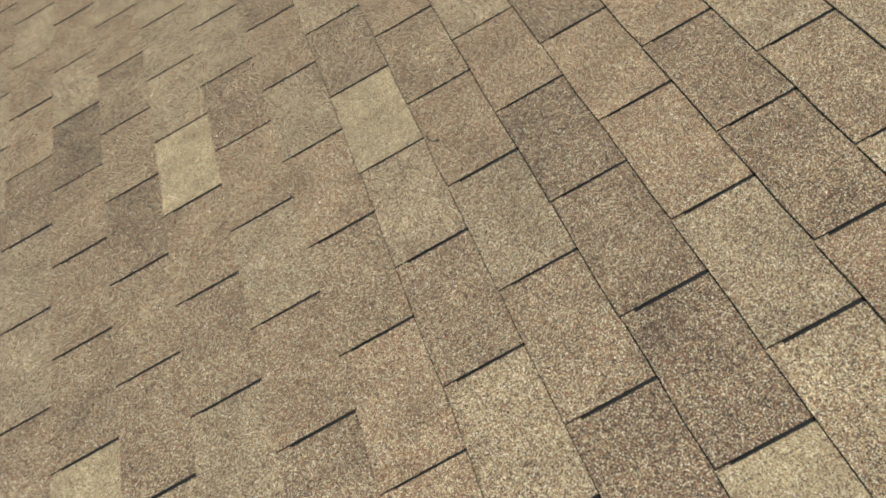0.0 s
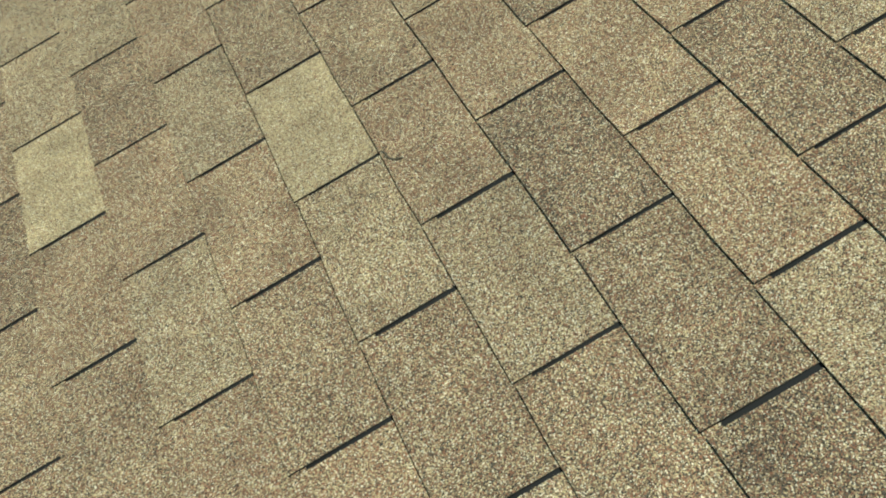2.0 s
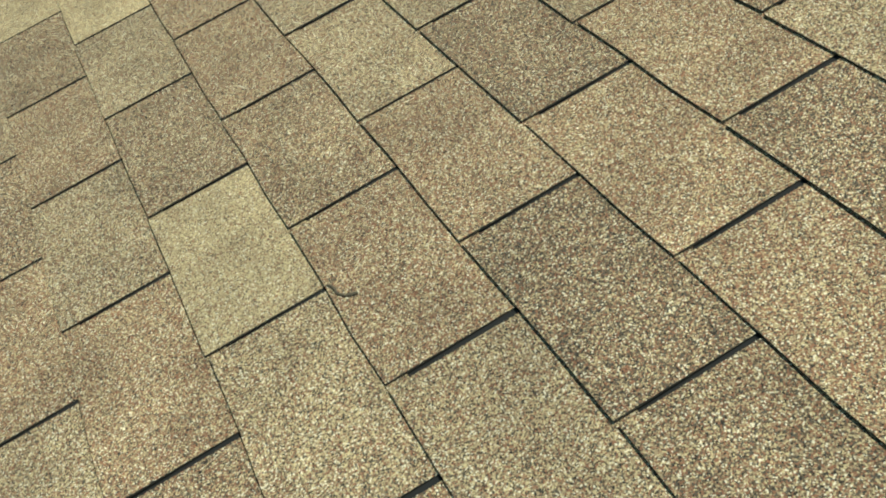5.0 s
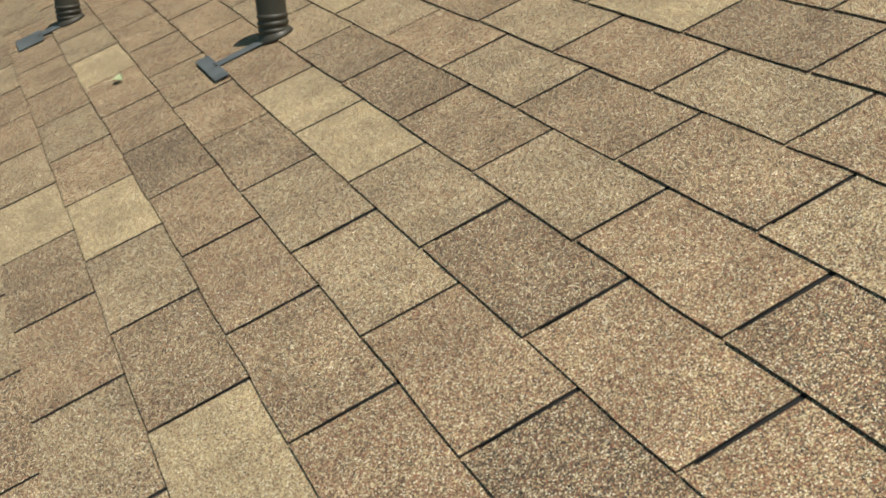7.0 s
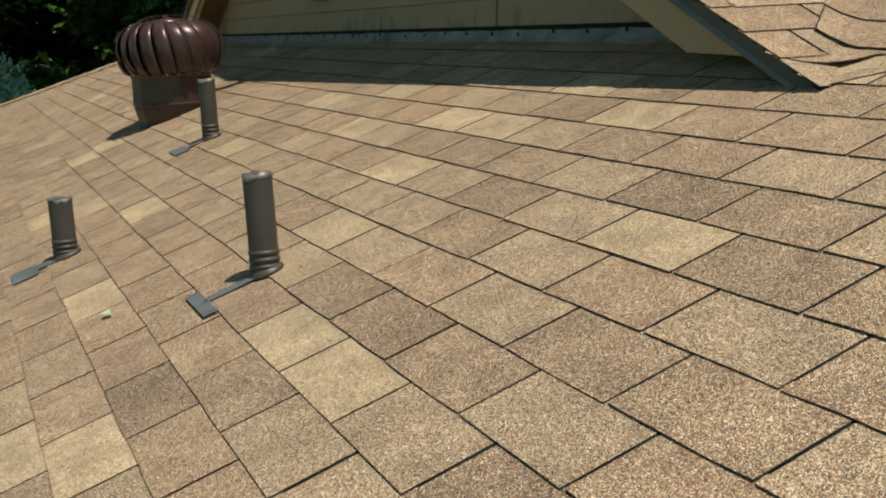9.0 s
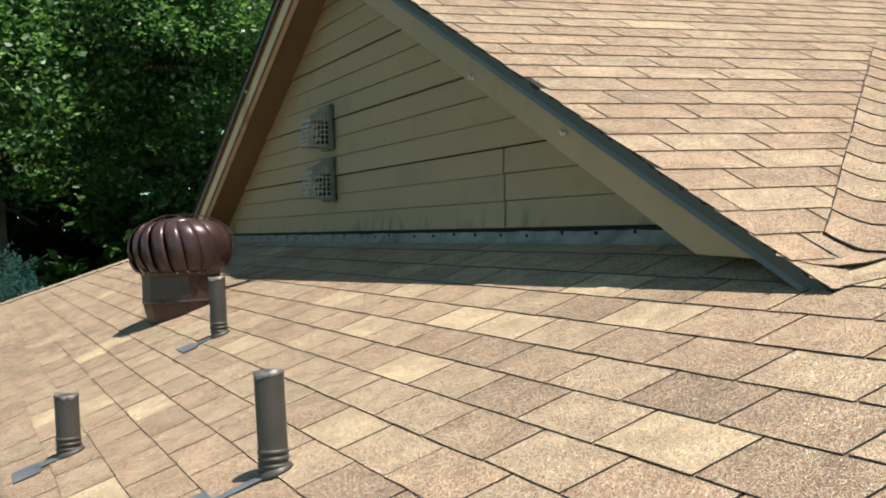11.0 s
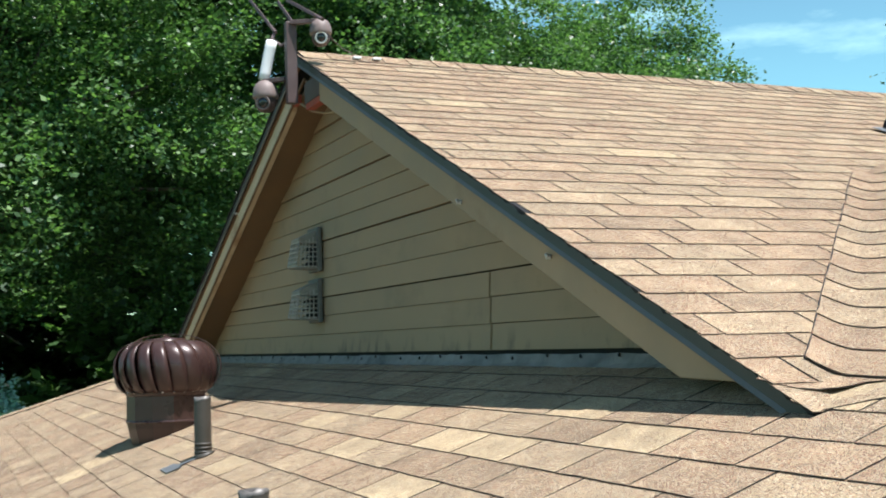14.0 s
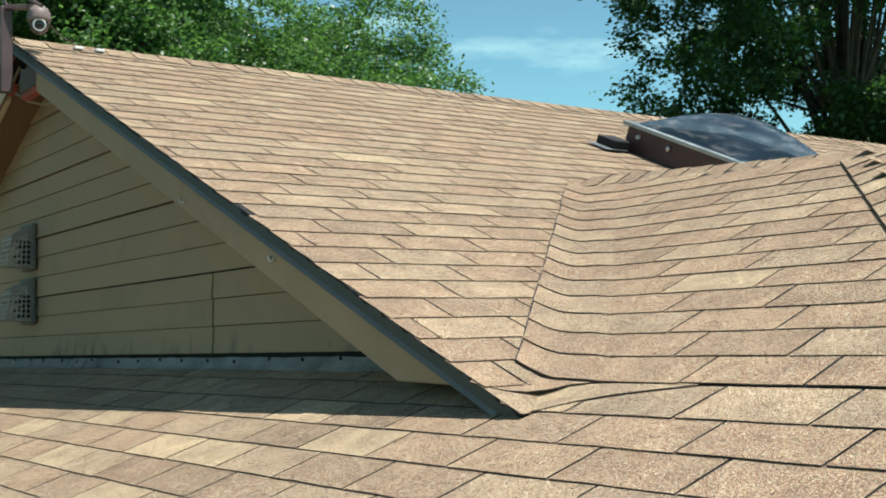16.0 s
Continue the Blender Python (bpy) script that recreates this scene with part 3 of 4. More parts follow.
# ---- vent pipes ----
def vent_pipe(x, y, r, h, label, lean):
    z0 = z_main(y)
    e = empty("vent_pipe", pose(x, y, z0, lean[0], lean[1], 0), label, "vent pipe", "plumbing vent pipes")
    bm = bmesh.new()
    lathe(bm, [(r * 1.02, -0.03), (r * 1.02, 0.02), (r, 0.03), (r, h - 0.01), (r * 0.97, h - 0.004)], 28)
    pipe = part("pipe", bm, M_PIPE, e, smooth=True)
    for k in range(3):
        bm = bmesh.new()
        zc = 0.022 + k * 0.016
        lathe(bm, [(r * 1.0, zc - 0.006), (r * 1.09, zc), (r * 1.0, zc + 0.006)], 28)
        part("ring", bm, M_PIPE, pipe, smooth=True)
    rng = random.Random(int(1000 * r))
    bm = bmesh.new()
    segs = 20
    ra = [bm.verts.new(((r * 1.03) * math.cos(2 * math.pi * k / segs), (r * 1.03) * math.sin(2 * math.pi * k / segs), h - 0.008 + rng.uniform(-0.010, 0.004))) for k in range(segs)]
    rb = [bm.verts.new(((r * 1.05) * math.cos(2 * math.pi * k / segs), (r * 1.05) * math.sin(2 * math.pi * k / segs), h + rng.uniform(-0.003, 0.006))) for k in range(segs)]
    rc = [bm.verts.new(((r * 0.72) * math.cos(2 * math.pi * k / segs), (r * 0.72) * math.sin(2 * math.pi * k / segs), h - 0.006 + rng.uniform(-0.004, 0.004))) for k in range(segs)]
    for a, b in ((ra, rb), (rb, rc)):
        for k in range(segs):
            bm.faces.new((a[k], a[(k + 1) % segs], b[(k + 1) % segs], b[k]))
    part("crimped_rim", bm, M_PIPE_RIM, pipe, "bright crimped lead rim", smooth=True)
    bm = bmesh.new()
    lathe(bm, [(r * 0.7, h - 0.012), (r * 0.68, h - 0.010)], 20)
    part("opening", bm, M_HOLE, e)
    bm = bmesh.new()
    lathe(bm, [(r * 1.30, -0.008), (r * 1.26, -0.001), (r * 1.10, 0.004), (r * 1.0, 0.010)], 28, pose(0, 0, 0.012, math.degrees(PITCH), 0, 0))
    part("collar", bm, M_PIPE, e, smooth=True)
    return e


def lead_sheet(pieces, label):
    """Thin sheet lead lying on the slope: pieces of (x0, x1, v0, v1) joined."""
    bm = bmesh.new()
    for x0, x1, v0, v1 in pieces:
        mid = Vector(((x0 + x1) / 2, 0, 0)) + Vector((0, math.cos(PITCH), math.sin(PITCH))) * ((v0 + v1) / 2)
        m = Matrix.Translation(mid + Vector((0, -math.sin(PITCH), math.cos(PITCH))) * 0.0095) @ pose(0, 0, 0, math.degrees(PITCH))
        box(bm, (x1 - x0, v1 - v0, 0.003), m, 0.0008)
    ob = part("lead_flashing", bm, M_LEAD, None)
    return tagged(ob, label, "flashing", "plumbing vent pipes")


vent_pipe(-1.351, 0.541, 0.034, 0.235, "dark bronze vent pipe with crimped lead rim on the shingles", (0, -2.5))
vent_pipe(-2.59, 0.195, 0.037, 0.190, "short dark bronze vent pipe beside a grey lead patch", (0, -1))
vent_pipe(-3.60, 0.880, 0.034, 0.242, "dark bronze vent pipe standing near the turbine vent", (0, 0))
lead_sheet([(-1.365, -1.330, 0.42, 0.56), (-1.45, -1.235, 0.395, 0.43)], "grey T-shaped lead flashing tucked between shingle tabs")
lead_sheet([(-2.66, -2.50, 0.03, 0.115), (-2.62, -2.56, 0.10, 0.19)], "grey lead flashing patch below a vent pipe")
lead_sheet([(-3.69, -3.53, 0.765, 0.83), (-3.62, -3.58, 0.82, 0.92)], "grey lead flashing patch below the farther vent pipe")

# ---- turbine vent ----
def turbine(x, y, z):
    e = empty("turbine_vent", pose(x, y, z), "dark brown metal turbine roof vent with curved vanes", "roof vent")
    R, H0, H1 = 0.262, 0.200, 0.465
    vane_bm = bmesh.new()
    segs, across = 10, 4
    rows_v = []
    for k in range(segs + 1):
        s = k / segs
        ang = s * math.pi
        zz = H0 + (H1 - H0) * (0.5 - 0.5 * math.cos(ang * 0.98))
        rad = 0.178 + (R - 0.178) * math.sin(ang) ** 0.7 if s < 0.5 else 0.085 + (R - 0.085) * math.sin(ang) ** 0.62
        tw = 0.26 * s
        line = []
        for q in range(across + 1):
            f = q / across
            rr = rad * (1.0 - 0.10 * f * f)
            line.append(vane_bm.verts.new((rr * math.cos(tw + 0.36 * f), -rr * math.sin(tw + 0.36 * f), zz)))
        rows_v.append(line)
    for a, b in zip(rows_v, rows_v[1:]):
        for q in range(across):
            vane_bm.faces.new((a[q], b[q], b[q + 1], a[q + 1]))
    vane = part("vane", vane_bm, M_TURBINE, e, smooth=True)
    sol = vane.modifiers.new("thickness", "SOLIDIFY")
    sol.thickness = 0.003
    count = 19
    for k in range(1, count):
        o = new("vane", vane.data)
        o.parent = e
        o.matrix_basis = pose(0, 0, 0, 0, 0, 360 * k / count)
        q = o.modifiers.new("thickness", "SOLIDIFY")
        q.thickness = 0.003
    bm = bmesh.new()
    lathe(bm, [(0.11, H1 - 0.016), (0.10, H1 + 0.004), (0.03, H1 + 0.012), (0.012, H1 + 0.022)], 28)
    part("top_cap", bm, M_TURBINE, e, smooth=True)
    bm = bmesh.new()
    lathe(bm, [(0.196, H0 - 0.012), (0.203, H0 - 0.008), (0.203, H0 + 0.022), (0.190, H0 + 0.026)], 40)
    low_ring = part("lower_ring", bm, M_TURBINE, e, smooth=True)
    bm = bmesh.new()
    lathe(bm, [(0.15, H0), (0.15, H1 - 0.03)], 20)
    part("core", bm, M_HOLE, e)
    for k in range(24):
        bm = bmesh.new()
        bmesh.ops.create_uvsphere(bm, u_segments=8, v_segments=5, radius=0.0065, matrix=Matrix.Translation((0.204 * math.cos(k * 2 * math.pi / 24), 0.204 * math.sin(k * 2 * math.pi / 24), H0 + 0.008)))
        part("rivet", bm, M_RIVET, low_ring, smooth=True)
    # three bent arms that carry the upper bearing
    for deg in (64, -58, 178):
        bm = bmesh.new()
        arc = [math.pi * k / 14 for k in range(15)]
        pts = [((R + 0.020) * math.sin(a) ** 0.8, 0.0, H0 - 0.03 + (H1 - H0 + 0.058) * (0.5 - 0.5 * math.cos(a))) for a in arc]
        pts[0] = (0.20, 0, H0 - 0.05)
        pts[-1] = (0.0, 0, pts[-1][2])
        turn = Matrix.Rotation(radians(deg), 3, "Z")
        for p, q in zip(pts, pts[1:]):
            beam(bm, turn @ Vector(p), turn @ Vector(q), 0.016, 0.004, turn @ Vector((1, 0, 0.35)))
        part("brace_arm", bm, M_TURBINE, e)
    bm = bmesh.new()
    lathe(bm, [(0.150, -0.16), (0.165, -0.08), (0.194, 0.03), (0.199, 0.06), (0.199, H0 - 0.005), (0.18, H0 - 0.004)], 12)
    part("base_neck", bm, M_TURBINE, e)
    bm = bmesh.new()
    lathe(bm, [(0.201, 0.055), (0.204, 0.062), (0.201, 0.069)], 24)
    part("neck_seam", bm, M_TURBINE, e)
    bm = bmesh.new()
    box(bm, (0.44, 0.44, 0.003), Matrix.Translation((0, 0, 0.001)) @ pose(0, 0, 0, math.degrees(PITCH)))
    part("base_flange", bm, M_TURBINE, e)
    return e


turbine(-4.87, 0.955, z_main(0.955))

# ---- caged wall vents ----
def wall_vent(x0, x1, z0, z1):
    e = empty("wall_vent_cover", pose(0, WALL_Y - 0.012, 0), "grey plastic dryer vent hood with a wire guard", "vent cover", "gable wall vents")
    bm = bmesh.new()
    box(bm, (x1 - x0, 0.026, z1 - z0), Matrix.Translation(((x0 + x1) / 2, -0.013, (z0 + z1) / 2)), 0.006)
    part("back_plate", bm, M_VENT, e)
    d = 0.125
    a, b = x0 + 0.018, x1 - 0.018
    top, zb = z1 - 0.018, z0 + 0.022
    front = top - 0.045
    bm = bmesh.new()
    vs = [bm.verts.new(p) for p in ((a, -0.026, top), (b, -0.026, top), (b, -d, front), (a, -d, front), (a, -0.026, top - 0.075), (b, -0.026, top - 0.075), (b, -d, front - 0.022), (a, -d, front - 0.022))]
    for f in ((0, 1, 2, 3), (3, 2, 6, 7), (7, 6, 5, 4), (0, 3, 7, 4), (1, 5, 6, 2)):
        bm.faces.new([vs[i] for i in f])
    hood = part("hood", bm, M_HOOD, e, "weathered pale grey hood")
    for k in range(3):
        bm = bmesh.new()
        zc = top - 0.10 - 0.04 * k
        box(bm, (b - a - 0.03, 0.05, 0.005), Matrix.Translation(((a + b) / 2, -0.055, zc)) @ pose(0, 0, 0, 35), 0.001)
        part("louvre", bm, M_HOLE, e, "dark slatted louvre")
    bm = bmesh.new()
    box(bm, (b - a - 0.02, 0.004, front - zb - 0.03), Matrix.Translation(((a + b) / 2, -0.029, (front + zb) / 2 - 0.01)))
    part("opening", bm, M_HOLE, e)
    # wire guard: uprights round the front and both sides, with level hoops
    low = d + 0.022
    for x in [a + (b - a) * k / 5 for k in range(6)]:
        bm = bmesh.new()
        tube(bm, [(x, -d + 0.003, front - 0.015), (x, -low, zb + 0.012), (x, -low + 0.015, zb), (x, -0.026, zb - 0.004)], 0.0034, 6)
        part("guard_wire", bm, M_WIRE, hood)
    for x in (a, b):
        for k in range(1, 5):
            f = k / 5
            bm = bmesh.new()
            tube(bm, [(x, -0.026 - (d - 0.026) * f, top - (top - front) * f - 0.03), (x, -0.026 - (low - 0.026) * f, zb)], 0.0034, 6)
            part("guard_wire", bm, M_WIRE, hood)
    for k in range(6):
        f = k / 5
        yy, zz = -d - 0.022 * f, front - 0.022 - (front - 0.022 - zb - 0.006) * f
        bm = bmesh.new()
        tube(bm, [(a, -0.026, zz), (a, yy + 0.01, zz), (a + 0.01, yy, zz), (b - 0.01, yy, zz), (b, yy + 0.01, zz), (b, -0.026, zz)], 0.0034, 6)
        part("guard_wire", bm, M_WIRE, hood)
    return e


wall_vent(-5.19, -4.99, 1.155, 1.40)
wall_vent(-5.20, -5.00, 0.875, 1.115)

# ---- clips on the barge boards ----
def clip(x, z):
    e = empty("cable_clip", pose(x, rake_y(x) + 0.012, z), "small pale metal hook on the barge board", "hook", "barge board hooks")
    bm = bmesh.new()
    tube(bm, [(0, 0, 0), (0.007, -0.014, 0.008), (0.02, -0.024, 0.005), (0.024, -0.02, -0.009)], 0.0045, 8)
    part("hook", bm, M_GALV, e, smooth=True)
    bm = bmesh.new()
    lathe(bm, [(0.009, 0), (0.009, 0.004), (0.005, 0.006)], 12, pose(0, 0.002, 0, 90))
    part("base", bm, M_GALV, e)


for cx, cz in ((-2.624, 1.248), (-1.94, 0.996), (-6.124, 1.592)):
    clip(cx, cz)

# ---- cameras on the gable apex ----
def dome_camera(p, aim, label, size=1.0):
    e = empty("security_camera", pose(*p, 0, 0, aim) @ Matrix.Scale(size, 4), label, "camera", "security cameras")
    bm = bmesh.new()
    lathe(bm, [(0.0535, -0.012), (0.056, -0.006), (0.056, 0.004), (0.053, 0.028), (0.043, 0.050), (0.026, 0.064), (0.010, 0.069)], 32)
    part("housing", bm, M_CCTV, e, smooth=True)
    bm = bmesh.new()
    bmesh.ops.create_uvsphere(bm, u_segments=28, v_segments=16, radius=0.046, matrix=Matrix.Translation((0, 0, -0.028)))
    ball = part("ball", bm, M_BRACKET, e, "dark brown swivelling camera ball", smooth=True)
    bm = bmesh.new()
    lathe(bm, [(0.030, 0.036), (0.031, 0.046), (0.027, 0.049), (0.024, 0.044)], 24, pose(0, 0, -0.030, 100))
    part("lens_ring", bm, M_WHITE if size == 1.0 else M_CCTV, ball, "pale ring round the lens" if size == 1.0 else "", smooth=True)
    bm = bmesh.new()
    lathe(bm, [(0.024, 0.040), (0.022, 0.046), (0.008, 0.048)], 24, pose(0, 0, -0.030, 100))
    part("lens", bm, M_GLASS_BLACK, ball, smooth=True)
    return e


def antenna(parent, a, b):
    bm = bmesh.new()
    tube(bm, [a, tuple(Vector(a).lerp(Vector(b), 0.2))], 0.009, 8)
    part("antenna_joint", bm, M_BRACKET, parent)
    bm = bmesh.new()
    beam(bm, tuple(Vector(a).lerp(Vector(b), 0.18)), b, 0.018, 0.007, (0, -1, 0.3), 0.002)
    part("antenna", bm, M_BRACKET, parent)


APEX_SHIFT = Matrix.Translation((0, RAKE_SKEW, 0.018))
mount = empty("camera_bracket", APEX_SHIFT, "dark bronze camera bracket bolted to the gable apex", "bracket")
bm = bmesh.new()
box(bm, (0.045, 0.055, 0.42), Matrix.Translation((-4.50, 1.505, 2.165)), 0.004)
part("post", bm, M_BRACKET, mount)
bm = bmesh.new()
box(bm, (0.27, 0.05, 0.11), Matrix.Translation((-4.515, 1.640, 2.040)), 0.004)
part("wall_block", bm, M_BRACKET, mount)
bm = bmesh.new()
beam(bm, (-4.48, 1.50, 2.368), (-4.40, 1.635, 2.368), 0.03, 0.022, bevel=0.003)
part("upper_arm", bm, M_BRACKET, mount)
bm = bmesh.new()
beam(bm, (-4.52, 1.48, 2.085), (-4.60, 1.39, 2.085), 0.03, 0.022, bevel=0.003)
part("lower_arm", bm, M_BRACKET, mount)
bm = bmesh.new()
box(bm, (0.24, 0.045, 0.032), Matrix.Translation((-4.51, 1.638, 1.968)), 0.003)
part("primer_patch", bm, M_RED, mount, "red primer patch under the ridge")
bm = bmesh.new()
box(bm, (0.09, 0.034, 0.05), Matrix.Translation((-4.845, 1.628, 2.045)), 0.003)
part("primer_patch", bm, M_RED, mount, "red primer patch under the ridge")
dome_camera((-4.40, 1.673, 2.326), 75, "brown-grey dome security camera above the shingled ridge")
dome_camera((-4.60, 1.433, 2.028), 60, "brown-grey dome security camera hanging before the gable", 1.18)
arr = empty("antenna_array", APEX_SHIFT, "dark paddle antennas on the camera bracket", "antenna")
antenna(arr, (-4.734, 1.492, 2.381), (-5.166, 1.462, 2.676))
antenna(arr, (-4.253, 1.602, 2.333), (-4.76, 1.562, 2.569))
antenna(arr, (-4.479, 1.522, 2.355), (-4.717, 1.502, 2.545))
bm = bmesh.new()
tube(bm, [(-4.757, 1.492, 2.386), (-4.721, 1.467, 2.340), (-4.666, 1.502, 2.294), (-4.500, 1.505, 2.284)], 0.009, 8)
part("antenna_bracket", bm, M_BRACKET, arr)
bm = bmesh.new()
tube(bm, [(-4.60, 1.435, 2.30), (-4.605, 1.425, 2.26), (-4.62, 1.40, 2.13), (-4.62, 1.395, 2.10)], 0.028, 14)
conduit = part("conduit_sleeve", bm, M_WHITE, None, smooth=True)
conduit.matrix_world = APEX_SHIFT
tagged(conduit, "white plastic cable sleeve beside the security camera", "conduit")
bm = bmesh.new()
tube(bm, [(-4.80, 1.64, 2.02), (-4.66, 1.66, 1.955), (-4.50, 1.68, 1.915), (-4.36, 1.69, 1.90), (-4.27, 1.69, 1.915)], 0.006, 6)
cable = part("camera_cable", bm, M_TRIM, None)
cable.matrix_world = APEX_SHIFT
tagged(cable, "thin pale cable running under the gable peak", "cable")

# ---- skylight ----
def skylight():
    x_lo, x_hi, y_lo, y_hi = -2.75, -3.53, 4.66, 5.54
    up = Vector((-1, 0, TAN_G)).normalized()
    along = Vector((0, 1, 0))
    nrm = up.cross(along).normalized()
    if nrm.z < 0:
        nrm = -nrm
    w, h = y_hi - y_lo, (Vector((x_hi - x_lo, 0, 0)).length) * math.sqrt(1 + TAN_G ** 2)
    xm, ym = (x_lo + x_hi) / 2, (y_lo + y_hi) / 2
    m = Matrix((along, up, along.cross(up))).transposed().to_4x4()
    if m.to_3x3().col[2].z < 0:
        m = Matrix((-along, up, (-along).cross(up))).transposed().to_4x4()
    m.translation = (xm, ym, z_gable(xm))
    e = empty("skylight", RIDGE_FALL @ m, "smoked acrylic dome skylight on a dark brown curb", "skylight")
    c = 0.145
    for sx, sy, lx, ly in ((1, 0, 0.045, h), (-1, 0, 0.045, h), (0, 1, w, 0.045), (0, -1, w, 0.045)):
        bm = bmesh.new()
        box(bm, (lx, ly, c + 0.05), Matrix.Translation((sx * (w / 2 - 0.022), sy * (h / 2 - 0.022), c / 2 - 0.025)), 0.004)
        side_part = part("curb_side", bm, M_CURB, e)
        bm = bmesh.new()
        box(bm, (lx + 0.03 if lx < 0.1 else lx + 0.06, ly + 0.03 if ly < 0.1 else ly + 0.06, 0.022), Matrix.Translation((sx * (w / 2 - 0.015), sy * (h / 2 - 0.015), c + 0.011)), 0.004)
        part("frame_rail", bm, M_ALU, side_part, "bright metal retaining rail")
    bm = bmesh.new()
    nx, ny = 20, 20
    grid = [[bm.verts.new(((i / nx - 0.5) * (w - 0.03), (j / ny - 0.5) * (h - 0.03), c + 0.022 + 0.165 * (max(0, 1 - (2 * i / nx - 1) ** 2) * max(0, 1 - (2 * j / ny - 1) ** 2)) ** 0.7)) for j in range(ny + 1)] for i in range(nx + 1)]
    for i in range(nx):
        for j in range(ny):
            bm.faces.new((grid[i][j], grid[i + 1][j], grid[i + 1][j + 1], grid[i][j + 1]))
    dome = part("dome", bm, M_DOME, e, "smoked acrylic dome with the sky's blue-grey reflection painted on", smooth=True)
    dome.visible_shadow = False
    bm = bmesh.new()
    box(bm, (w - 0.06, h - 0.06, 0.01), Matrix.Translation((0, 0, 0.03)))
    part("well_floor", bm, M_HOLE, e)
    for k in (-1, 1):
        bm = bmesh.new()
        lathe(bm, [(0.016, 0), (0.015, 0.012), (0.006, 0.016)], 12, Matrix.Translation((-w / 2 - 0.002, 0.12 * k + 0.2, 0.10)) @ pose(0, 0, 0, 0, -90))
        part("bolt", bm, M_RIVET, e)
    return e


skylight()
bm = bmesh.new()
box(bm, (0.15, 0.12, 0.075), None, 0.008)
corner = empty("roof_vent_box", Matrix.Translation((-3.50, 4.56, z_gable(-3.50) + 0.012)) @ pose(0, 0, 0, 0, math.degrees(math.atan(TAN_G)), 0), "small black metal box beside the skylight curb", "vent box")
part("box_body", bm, M_ASPHALT, corner)
bm = bmesh.new()
box(bm, (0.17, 0.16, 0.004), Matrix.Translation((0, -0.04, -0.012)), 0.001)
part("base_flashing", bm, M_LEAD, corner, "pale grey metal flashing")

# ---- leaf on the roof ----
bm = bmesh.new()
lv = [bm.verts.new(p) for p in ((-0.02, 0, 0.002), (-0.008, 0.012, 0.010), (0.012, 0.010, 0.012), (0.022, 0.0, 0.004), (0.012, -0.010, 0.010), (-0.008, -0.011, 0.008))]
bm.faces.new(lv)
lp = Vector((-1.632, 0.209, z_main(0.209) + 0.010))
leaf = part("fallen_leaf", bm, M_DRY_LEAF, None)
leaf.matrix_world = Matrix.Translation(lp) @ pose(0, 0, 0, math.degrees(PITCH), 0, 20)
sm = leaf.modifiers.new("thickness", "SOLIDIFY")
sm.thickness = 0.0015
tagged(leaf, "small curled pale green leaf lying on the shingles", "leaf")

